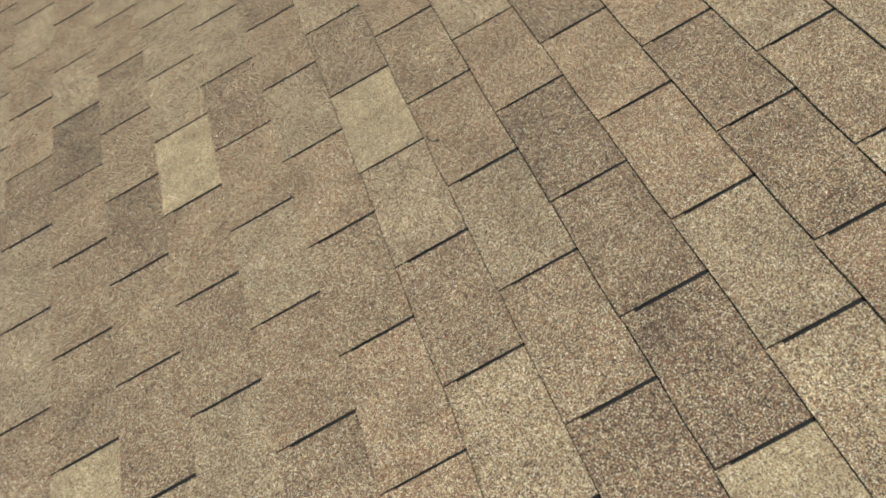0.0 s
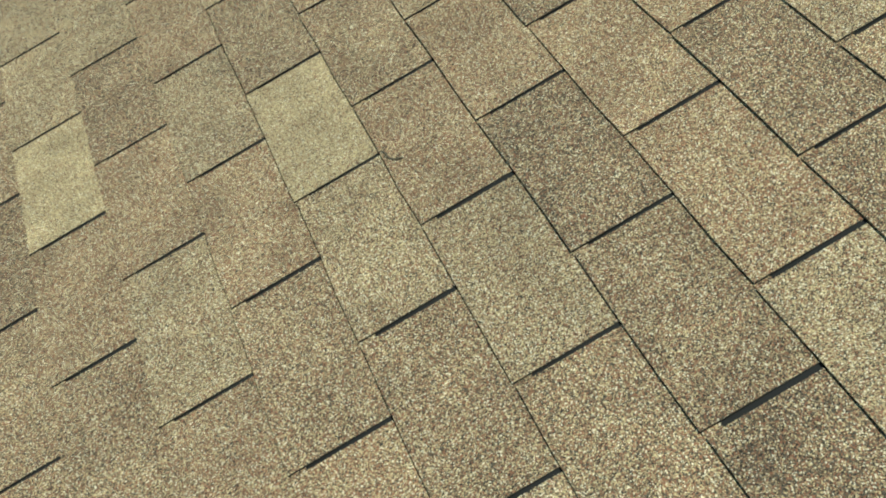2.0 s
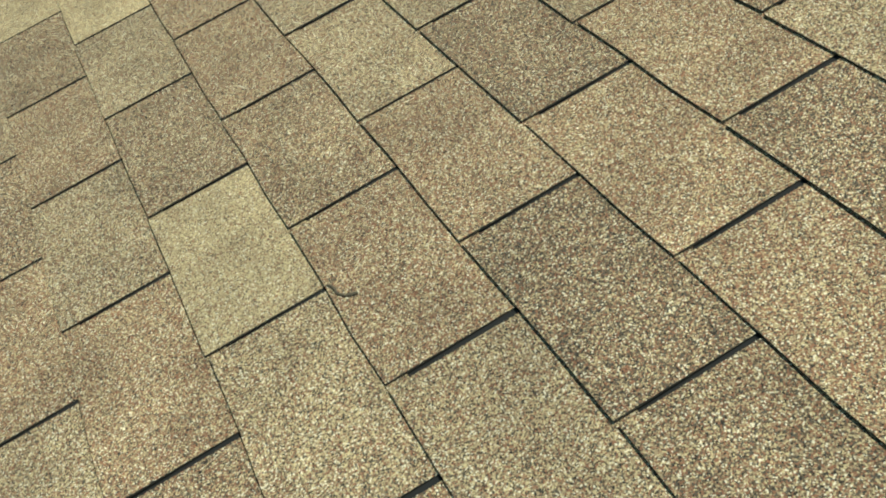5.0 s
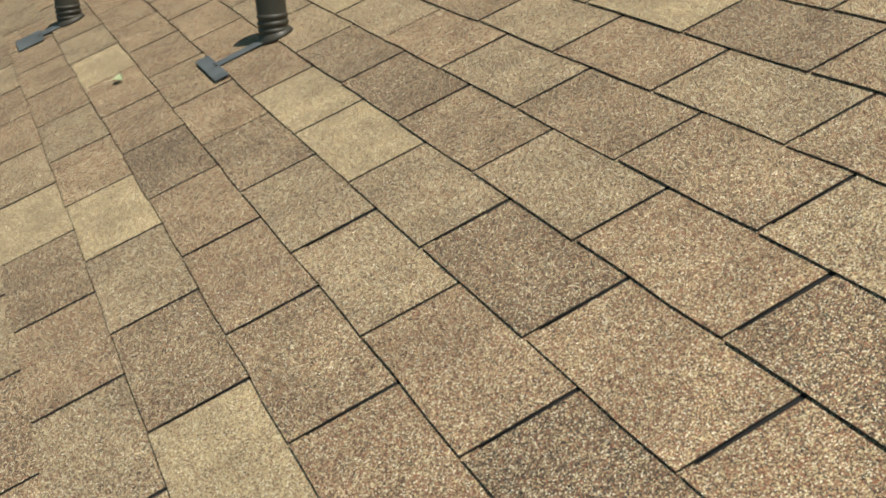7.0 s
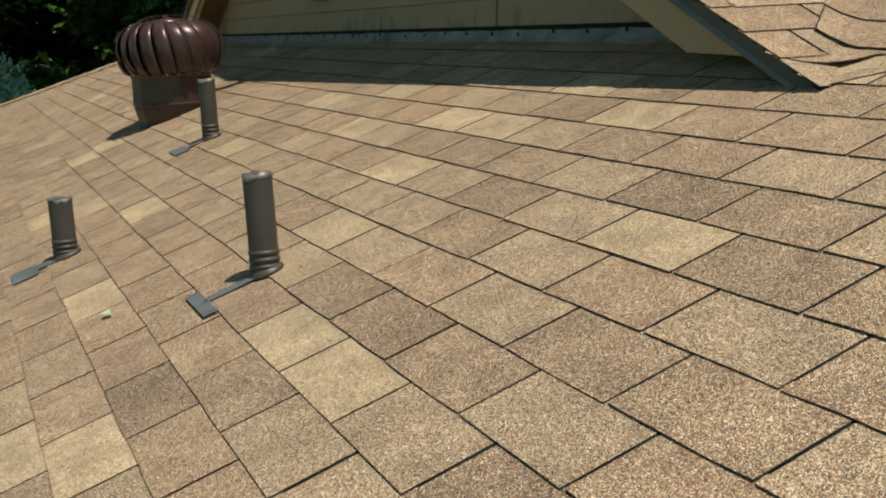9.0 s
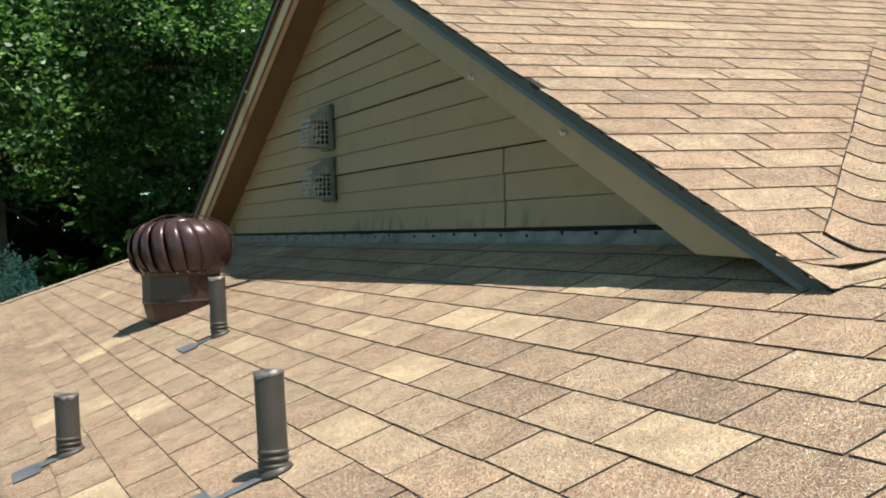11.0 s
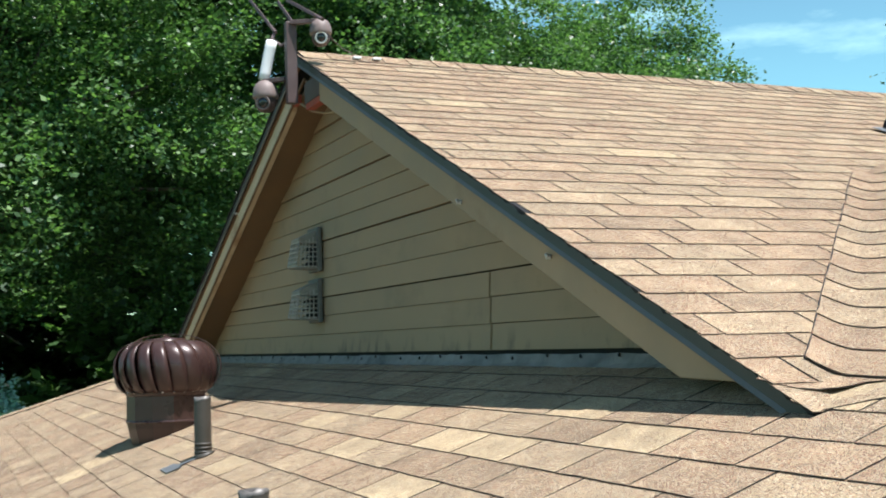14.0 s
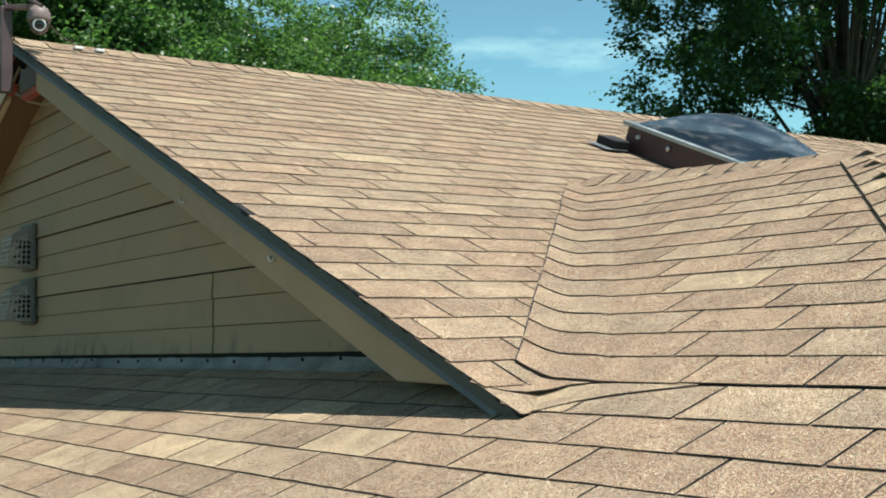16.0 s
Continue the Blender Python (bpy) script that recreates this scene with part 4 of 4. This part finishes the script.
# ---- trees ----
def tree(name, base, height, blobs, leaves, leaf_size, mat, label, seed, droop=0.0, loose=1.0):
    """Trunk and limbs that reach into each blob of the crown; the crown is single leaves in clumps."""
    rng = random.Random(seed)
    nrng = np.random.default_rng(seed)
    e = empty(name, pose(*base), label, "tree")
    bm = bmesh.new()
    tr = 0.035 * height
    top = Vector((0, 0, height * 0.55))
    pts = [Vector((0, 0, -0.2)), Vector((0.1, 0.05, height * 0.2)), Vector((-0.05, 0.1, height * 0.4)), top]
    for k in range(3):
        r0, r1 = tr * (1 - 0.25 * k), tr * (1 - 0.25 * (k + 1))
        d = pts[k + 1] - pts[k]
        q = d.to_track_quat("Z", "Y").to_matrix().to_4x4()
        q.translation = pts[k]
        lathe(bm, [(r0, -0.02), (r1, d.length + 0.02)], 10, q)
    part("trunk", bm, M_BARK, e)
    for (cx, cy, cz, rx, ry, rz) in blobs:
        if math.hypot(cx, cy) > 3.4 and cz > 8.5:
            continue
        bm = bmesh.new()
        goal = Vector((cx, cy, cz))
        start = pts[2].lerp(top, rng.random())
        midp = start.lerp(goal, 0.5) + Vector((0, 0, 0.25))
        prev, r0 = start, tr * 0.12
        for q in (midp, goal):
            d = q - prev
            mm = d.to_track_quat("Z", "Y").to_matrix().to_4x4()
            mm.translation = prev
            lathe(bm, [(r0, 0), (r0 * 0.55, d.length)], 7, mm)
            prev, r0 = q, r0 * 0.55
        part("limb", bm, M_BARK, e)
    vol = [rx * ry * rz for (_, _, _, rx, ry, rz) in blobs]
    total = sum(v ** 0.67 for v in vol)
    P = []
    for b, v in zip(blobs, vol):
        n = int(leaves * v ** 0.67 / total)
        clumps = max(8, n // 150)
        d = nrng.normal(size=(clumps, 3))
        d /= np.linalg.norm(d, axis=1)[:, None]
        rad = nrng.uniform(0.45, 1.06, clumps) ** 0.6
        cen = d * rad[:, None] * np.array(b[3:]) + np.array(b[:3])
        which = nrng.integers(0, clumps, n)
        spread = nrng.normal(size=(n, 3)) * np.array([0.20, 0.20, 0.13 + droop * 0.15]) * 1.25 * loose
        spread[:, 2] -= droop * np.abs(spread[:, 0]) * 0.8
        P.append(cen[which] + spread)
    P = np.concatenate(P)
    n = len(P)
    a = nrng.normal(size=(n, 3))
    a[:, 2] *= 0.5
    a[:, 2] -= droop
    a /= np.linalg.norm(a, axis=1)[:, None]
    up = nrng.normal(size=(n, 3)) * 0.55 + np.array([0, 0, 1.0])
    s = np.cross(up, a)
    s /= np.linalg.norm(s, axis=1)[:, None] + 1e-9
    ln = (leaf_size * nrng.uniform(0.6, 1.25, n))[:, None]
    wd = ln * 0.33
    fold = np.cross(a, s) * ln * 0.07
    V = np.stack([P, P + a * ln * 0.45 + s * wd - fold, P + a * ln, P + a * ln * 0.45 - s * wd - fold], 1).reshape(-1, 3)
    me = bpy.data.meshes.new("crown")
    me.vertices.add(4 * n)
    me.vertices.foreach_set("co", V.ravel())
    me.loops.add(4 * n)
    me.loops.foreach_set("vertex_index", np.arange(4 * n))
    me.polygons.add(n)
    me.polygons.foreach_set("loop_start", np.arange(n) * 4)
    me.update()
    me.materials.append(mat)
    me.validate()
    crown = new("crown", me)
    crown.parent = e
    tagged(crown, "dense crown of small green leaves", kind="stuff")
    return e


def round_crown(seed, spread, low, high, count, size, taper=0.0):
    rng = random.Random(seed)
    out = []
    for _ in range(count):
        ang, rr = rng.uniform(0, 2 * math.pi), math.sqrt(rng.random())
        z = rng.uniform(low, high)
        fall = (1 - 0.45 * ((z - (low + high) / 2) / ((high - low) / 2)) ** 2) * (1 - taper * (z - low) / (high - low))
        k = rng.uniform(0.75, 1.25) * size
        out.append((spread * fall * rr * math.cos(ang), spread * fall * rr * math.sin(ang), z, k * 1.15, k * 1.15, k * 0.8))
    return out


tree("oak_tree", (-16.5, 0.2, GROUND_Z), 14, round_crown(1, 5.6, 5.4, 12.0, 60, 1.3, 0.6), 330000, 0.085, M_LEAF_OAK, "tall dense oak with glossy dark green leaves beyond the roof", 1, loose=0.8)
tree("oak_tree", (-17.5, 6.8, GROUND_Z), 15, round_crown(2, 5.2, 4.0, 14.0, 66, 1.45, 0.5), 370000, 0.085, M_LEAF_OAK, "broad oak crown rising behind the gable ridge", 2, loose=0.75)
tree("oak_tree", (-19.2, 12.2, GROUND_Z), 10.5, round_crown(3, 3.5, 2.5, 10.4, 30, 1.4), 170000, 0.085, M_LEAF_OAK, "rounded oak crown ending against the sky", 3, loose=0.7)
tree("oak_tree", (-25.0, -3.5, GROUND_Z), 14, round_crown(5, 7.0, 1.0, 13.0, 40, 2.3), 70000, 0.30, M_LEAF_OAK, "shaded oak standing behind the nearer trees", 5)
tree("oak_tree", (-27.0, 9.0, GROUND_Z), 14, round_crown(6, 7.0, 1.0, 13.5, 40, 2.3), 70000, 0.30, M_LEAF_OAK, "shaded oak standing behind the nearer trees", 6)
tree("cypress_tree", (-14.5, 21.9, GROUND_Z), 16, round_crown(4, 4.6, 4.0, 17.0, 84, 1.25), 260000, 0.125, M_LEAF_CYPRESS, "large cypress with drooping dark green sprays", 4, droop=0.4, loose=0.7)

# added trees: a dark backing that stands in for deep shade below the oaks
for hy, hs in ((-9.0, 41), (-2.5, 42), (4.0, 43), (10.5, 44)):
    belt_rng = random.Random(hs)
    blobs = [(belt_rng.uniform(-2.5, 2.5), belt_rng.uniform(-3.6, 3.6), belt_rng.uniform(0.4, 6.8), 1.5, 1.5, 1.1) for _ in range(34)]
    tree("shade_backing_tree", (-29.0, hy, GROUND_Z), 5.0, blobs, 26000, 0.34, M_LEAF_CYPRESS, "added dark backing tree standing in for the shade under the oaks", hs)
tree("pale_shrub", (-14.0, 0.55, GROUND_Z), 4.2, round_crown(8, 0.16, 3.5, 4.1, 7, 0.17), 1500, 0.07, M_LEAF_PALE, "tall shrub with pale blue-green leaves past the roof edge", 8, loose=0.3)

# ---- small things on the roof ----
for cy in (1.93, 2.04):
    e = empty("ridge_clip", Matrix.Translation((RIDGE_X + 0.09, cy, z_gable(RIDGE_X + 0.09) + 0.018)), "small white cable clip on the gable ridge", "clip", "ridge clips")
    bm = bmesh.new()
    box(bm, (0.036, 0.046, 0.014), None, 0.004)
    part("clip_body", bm, M_WHITE, e)
bm = bmesh.new()
tube(bm, [(-4.46, 1.69, 2.325), (-4.55, 1.75, 2.31), (-4.62, 1.82, 2.288), (-4.64, 1.88, 2.272)], 0.003, 6)
lead = part("camera_lead", bm, M_BRACKET, None)
lead.matrix_world = APEX_SHIFT
tagged(lead, "thin dark lead from the camera to the ridge", "cable")
bm = bmesh.new()
cp = [Vector((0.321, 0.146, 0)), Vector((0.331, 0.150, 0)), Vector((0.343, 0.150, 0)), Vector((0.354, 0.156, 0)), Vector((0.360, 0.168, 0))]
tube(bm, [Vector((p.x, p.y * math.cos(PITCH) - 0.007 * math.sin(PITCH), p.y * math.sin(PITCH) + 0.007 * math.cos(PITCH))) for p in cp], 0.0016, 6)
tagged(part("dry_twig", bm, M_BARK, None), "tiny curled dry twig lying on the shingles", "twig")

# ---- ridge and hip caps ----
def cap_row(owner, a, b, left, right, step, shade_seed, wide=0.13):
    """Bent cap shingles from a to b; left and right are the downhill ways on either side."""
    a, b = Vector(a), Vector(b)
    d = (b - a).normalized()
    n = int((b - a).length / step)
    rng = random.Random(shade_seed)
    left, right = Vector(left).normalized(), Vector(right).normalized()
    up = Vector((0, 0, 1))
    for k in range(n):
        p = a + d * (k * step)
        q = p + d * (step + 0.03)
        verts = []
        for pt, hgt in ((p, 0.016), (q, 0.010)):
            verts += [pt + left * wide + up * (hgt - 0.004), pt + left * 0.03 + up * (hgt + 0.003), pt + up * (hgt + 0.006), pt + right * 0.03 + up * (hgt + 0.003), pt + right * wide + up * (hgt - 0.004)]
        under = [v - up * 0.006 for v in verts]
        faces, mats = [], []
        for i in range(4):
            faces.append((i, i + 1, i + 6, i + 5))
            mats.append(0)
        for i in range(4):
            faces.append((i + 10, i + 11, i + 1, i))
            mats.append(1)
        faces += [(0, 5, 15, 10), (4, 14, 19, 9)]
        mats += [1, 1]
        mesh_object("cap_shingle", verts + under, faces, [M_SHINGLE[shade_for(rng, (0.3, 5, 5, 1.5, 0.2))], M_EDGE], mats, parent=owner)


ridge_caps = empty("gable_ridge_caps", RIDGE_FALL, "row of bent cap shingles along the gable ridge", "ridge cap", kind="structure")
cap_row(ridge_caps, (RIDGE_X, rake_y(RIDGE_X) - 0.01, RIDGE_Z), (RIDGE_X, GAB_END, RIDGE_Z), (-1, 0, -TAN_G), (1, 0, -TAN_G), 0.15, 21)
wing_caps = empty("wing_ridge_caps", Matrix(), "row of bent cap shingles along the wing ridge", "ridge cap", kind="structure")
WL = Vector((WING_L[0], WING_L[1], z_main(WING_L[1])))
WR = Vector((WING_R[0], WING_R[1], z_main(WING_R[1])))
cap_row(wing_caps, WR + (WR - WL).normalized() * 0.14 - Vector((0, 0, 0.02)), WL, (0, -1, -TAN_U), (0, 1, -0.42), 0.14, 22, 0.10)
hip_caps = empty("hip_caps", Matrix(), "row of bent cap shingles down the wing hip", "ridge cap", kind="structure")
HB = Vector((hip_right_x(BEND_Y), BEND_Y, BEND_Z))
cap_row(hip_caps, HB, WR, (-0.6, -0.7, -0.25), (0.7, 0.6, -0.25), 0.14, 23)
left_caps = empty("far_hip_caps", Matrix(), "row of bent cap shingles down the far hip", "ridge cap", kind="structure")
cap_row(left_caps, (hl0, EAVE_Y, z_main(EAVE_Y)), (hl1, 1.8, z_main(1.8)), (-0.7, 0.7, -0.25), (0.7, -0.7, -0.25), 0.15, 24)

# ---- shingle courses, nearest last ----
def row_shift(r):
    return 0.02895 * r + (TAB_W / 2 if r % 2 else 0.0) + 0.0007


# tabs whose colour stands out, by column and row
MARKED = {}
for tone, cells in (
    ("cream", ((2, -5), (-1, -3), (-4, -1), (-3, 0), (0, 0), (-12, 1), (-7, 1), (-16, 3), (-4, 3), (-3, 3), (-6, 5), (-14, 6), (-11, 6), (-7, 7), (-3, 7), (-9, 8), (-12, 9), (-8, 9), (-10, 10), (-5, 10), (-7, 11))),
    ("tan", ((0, -6), (1, -6), (-3, -3), (-2, -3), (2, -3), (-2, -2), (1, -2), (-1, -1), (-5, 0), (-2, 0), (1, 0), (3, 0), (1, 1), (-15, 2), (-2, 2), (-1, 2), (-11, 3), (-2, 3), (2, 3), (-8, 4), (-1, 4), (-5, 5), (-3, 5), (0, 5), (-9, 6), (-3, 6), (-1, 6), (-4, 7), (-4, 8), (-6, 9), (-3, 9))),
    ("rose", ((1, 3), (-1, -5), (0, -5), (0, -3), (0, -2), (2, -2), (-2, -1), (0, -1), (2, -1), (-4, 0), (-6, 1), (-5, 1), (-3, 1), (-2, 1), (0, 1), (-7, 2), (-4, 2), (0, 2), (-7, 3), (-5, 3), (0, 3), (0, 4), (-4, 5), (-2, 6), (-4, 9), (-4, 10))),
    ("brown", ((1, -5), (-2, -4), (-1, -4), (1, -4), (2, -4), (1, -3), (3, -2), (-3, -1), (1, -1), (-1, 0), (2, 0), (-1, 1), (2, 1), (-5, 2), (-3, 2), (2, 2), (-7, 4), (-4, 4), (-2, 4), (-2, 5), (-1, 5), (1, 5), (-4, 6), (-8, 7), (-2, 7), (-1, 7), (-6, 8), (-5, 8), (-2, 8), (-5, 9), (-6, 10), (-6, 11), (-4, 11))),
    ("dark", ((3, 1), (3, 2), (-1, -6), (-2, -5), (0, -4), (-1, -2), (-4, 1), (1, 2), (-1, 3), (-3, 4), (1, 4), (2, 4), (-5, 7), (-3, 8))),
):
    for cell in cells:
        MARKED[cell] = tone
UP_P = Vector((0, math.cos(PITCH), math.sin(PITCH)))
main = Course(roof_main, (0, 0, 0), (1, 0, 0), UP_P, 5, (0.3, 6, 5.6, 1.4, 0.25))
for r in range(-14, 14):
    yb = r * TAB_H * math.cos(PITCH)
    x0, x1 = hip_left_x(yb), hip_right_x(yb)
    for k in range(-44, 26):
        u = k * TAB_W + row_shift(r)
        if u < x0 - 0.05 or u + TAB_W > x1 + 0.1:
            continue
        if r == 13 and u > -1.45:
            continue
        near = -3.2 < u < 1.75 and -4 <= r <= 12
        main.tab(u, r * TAB_H, near, MARKED.get((k, r)))
main.finish()

up_u = Vector((0, 1, TAN_U)).normalized()
upper = Course(roof_upper, (0, BEND_Y, BEND_Z), (1, 0, 0), up_u, 6, (0.2, 4.5, 7.5, 1.6, 0.2))
for r in range(0, 16):
    v = r * UP_H + 0.026
    yb = BEND_Y + v * up_u.y
    for k in range(-12, 8):
        u = k * TAB_W + row_shift(r + 13)
        lim = min(GX_R(yb) - 0.12, 99)
        if u + TAB_W < lim or u + TAB_W > hip_right_x(yb) + 0.12:
            continue
        mid = u + TAB_W / 2
        top_y = WING_R[1] + (WING_L[1] - WING_R[1]) * (mid - WING_R[0]) / (WING_L[0] - WING_R[0])
        if yb + 0.12 > top_y:
            continue
        upper.tab(u, v, True)
upper.finish()

up_e = Vector((-1, 0, 0.488)).normalized()
end_c = Course(slope_end, (WR.x, 0, WR.z), (0, 1, 0), up_e, 9, (0.3, 6, 5, 1.2, 0.2))
for r in range(1, 12):
    v = -r * TAB_H
    xb = WR.x + r * TAB_H * abs(up_e.x)
    y0 = 2.762 - (xb + 0.43) / (0.95 if xb < -0.43 else 0.88)
    for k in range(0, 6):
        end_c.tab(y0 + 0.02 + k * TAB_W, v, True)
end_c.finish()

# woven valley: each upper course bends over onto the gable slope and ends at one straight cut
VALLEY = Vector((-TAN_U / TAN_G, 1, TAN_U)).normalized()
COURSE = Vector((-1, 0, 0))
N_G = Vector((TAN_G, 0, 1)).normalized()
side = VALLEY.cross(N_G).normalized()
if side.x > 0:
    side = -side
run = COURSE.dot(VALLEY)
CLIMB = (VALLEY * run + side * math.sqrt(1 - run * run)).normalized()
v_rng = random.Random(31)


def valley_line(v, s):
    y = BEND_Y + v * up_u.y
    p = Vector((GX_R(y), y, z_main(y)))
    k = min(0.055, 0.012 + 0.16 * max(v + 0.13, 0.0))
    soft = math.sqrt(s * s + k * k)
    return p + CLIMB * ((s + soft) / 2) + Vector((1, 0, 0)) * ((soft - s) / 2)


for r in range(0, 14):
    v = r * UP_H + 0.026
    cut = 0.11
    steps = [-0.30 + (cut + 0.30) * k / 12 for k in range(13)]
    raise_ = 0.010
    upn = (N_G + Vector((0, -TAN_U, 1)).normalized()).normalized()
    fade = [min(1.0, (q + 0.30) / 0.16) for q in steps]
    top = [valley_line(v + v_rng.uniform(-0.002, 0.002), q) + upn * (raise_ * w - 0.004 * (1 - w)) for q, w in zip(steps, fade)]
    far = [valley_line(v + UP_H + 0.02, q) + upn * (0.005 * w - 0.004 * (1 - w)) for q, w in zip(steps, fade)]
    low = [p - upn * 0.006 for p in top]
    n = len(steps)
    verts = top + far + low
    faces = [(k, k + 1, n + k + 1, n + k) for k in range(n - 1)] + [(2 * n + k, 2 * n + k + 1, k + 1, k) for k in range(n - 1)]
    mats = [0] * (n - 1) + [1] * (n - 1)
    verts += [far[-1] - upn * 0.006]
    faces.append((n - 1, 2 * n - 1, 3 * n, 3 * n - 1))
    mats.append(1)
    mesh_object("valley_shingle", verts, faces, [M_SHINGLE[shade_for(v_rng, (0.2, 4.5, 7.5, 1.4, 0))], M_EDGE], mats, smooth=False, parent=roof_upper)

# the two lowest valley courses curl round the foot of the gable, the last one lifted at its edge
for line, back, tone, thick in (
    ([(-0.76, 1.552, 0.598), (-0.705, 1.583, 0.577), (-0.658, 1.623, 0.590), (-0.626, 1.649, 0.599), (-0.55, 1.685, 0.613), (-0.478, 1.7154, 0.622), (-0.36, 1.755, 0.634)], 0.13, "tan", 0.0045),
    ([(-0.865, 1.548, 0.643), (-0.835, 1.575, 0.632), (-0.808, 1.605, 0.622), (-0.785, 1.650, 0.617), (-0.755, 1.695, 0.621), (-0.735, 1.735, 0.630), (-0.62, 1.78, 0.640)], 0.14, "rose", 0.0025),
):
    front = [Vector(p) + Vector((0.0, 0.014, -0.002)) for p in line]
    rear = [p + VALLEY * back - Vector((0, 0, 0.014)) for p in front]
    under = [p - Vector((0, 0, thick)) for p in front]
    n = len(front)
    faces = [(k, k + 1, n + k + 1, n + k) for k in range(n - 1)] + [(2 * n + k, 2 * n + k + 1, k + 1, k) for k in range(n - 1)] + [(2 * n, 0, n)]
    mesh_object("valley_shingle", front + rear + under, faces, [M_SHINGLE[tone], M_EDGE], [0] * (n - 1) + [1] * n, parent=roof_upper)

bm = bmesh.new()
tube(bm, [valley_line(0.02 + 0.14 * k, 0.113) + N_G * 0.007 + side * v_rng.uniform(-0.003, 0.003) for k in range(14)], 0.0024, 6)
part("valley_sealant", bm, M_ASPHALT, roof_upper, "dark bead of roofing cement along the valley cut")

up_g = Vector((-1, 0, TAN_G)).normalized()
gab = Course(roof_gable_right, (RIDGE_X, 0, RIDGE_Z), (0, 1, 0), up_g, 7, (0.25, 6, 7.5, 1.1, 0.0))
slope_len = (TIP_X - RIDGE_X) * math.sqrt(1 + TAN_G ** 2)
rows_g = int(slope_len / TAB_H)
for r in range(0, rows_g + 1):
    v = -slope_len + r * TAB_H
    xb = RIDGE_X + (-v) / math.sqrt(1 + TAN_G ** 2)
    zb = z_gable(xb)
    # where the slope runs into the wing: its last tab stops at the valley
    y_valley = BEND_Y + (zb - BEND_Z) / TAN_U if xb > -2.74 else GAB_END
    start = rake_y(xb) - 0.024
    u = start - (row_shift(r) % TAB_W)
    while u < y_valley + 0.02 and u < GAB_END:
        a = max(u, start)
        w = min(u + TAB_W, y_valley + 0.10) - a
        if w > 0.03:
            if abs(w - TAB_W) < 1e-6 and a < 4.6:
                gab.tab(a, v, True)
            else:
                gab.tab(a, v, False, None, w)
        u += TAB_W
gab.finish()
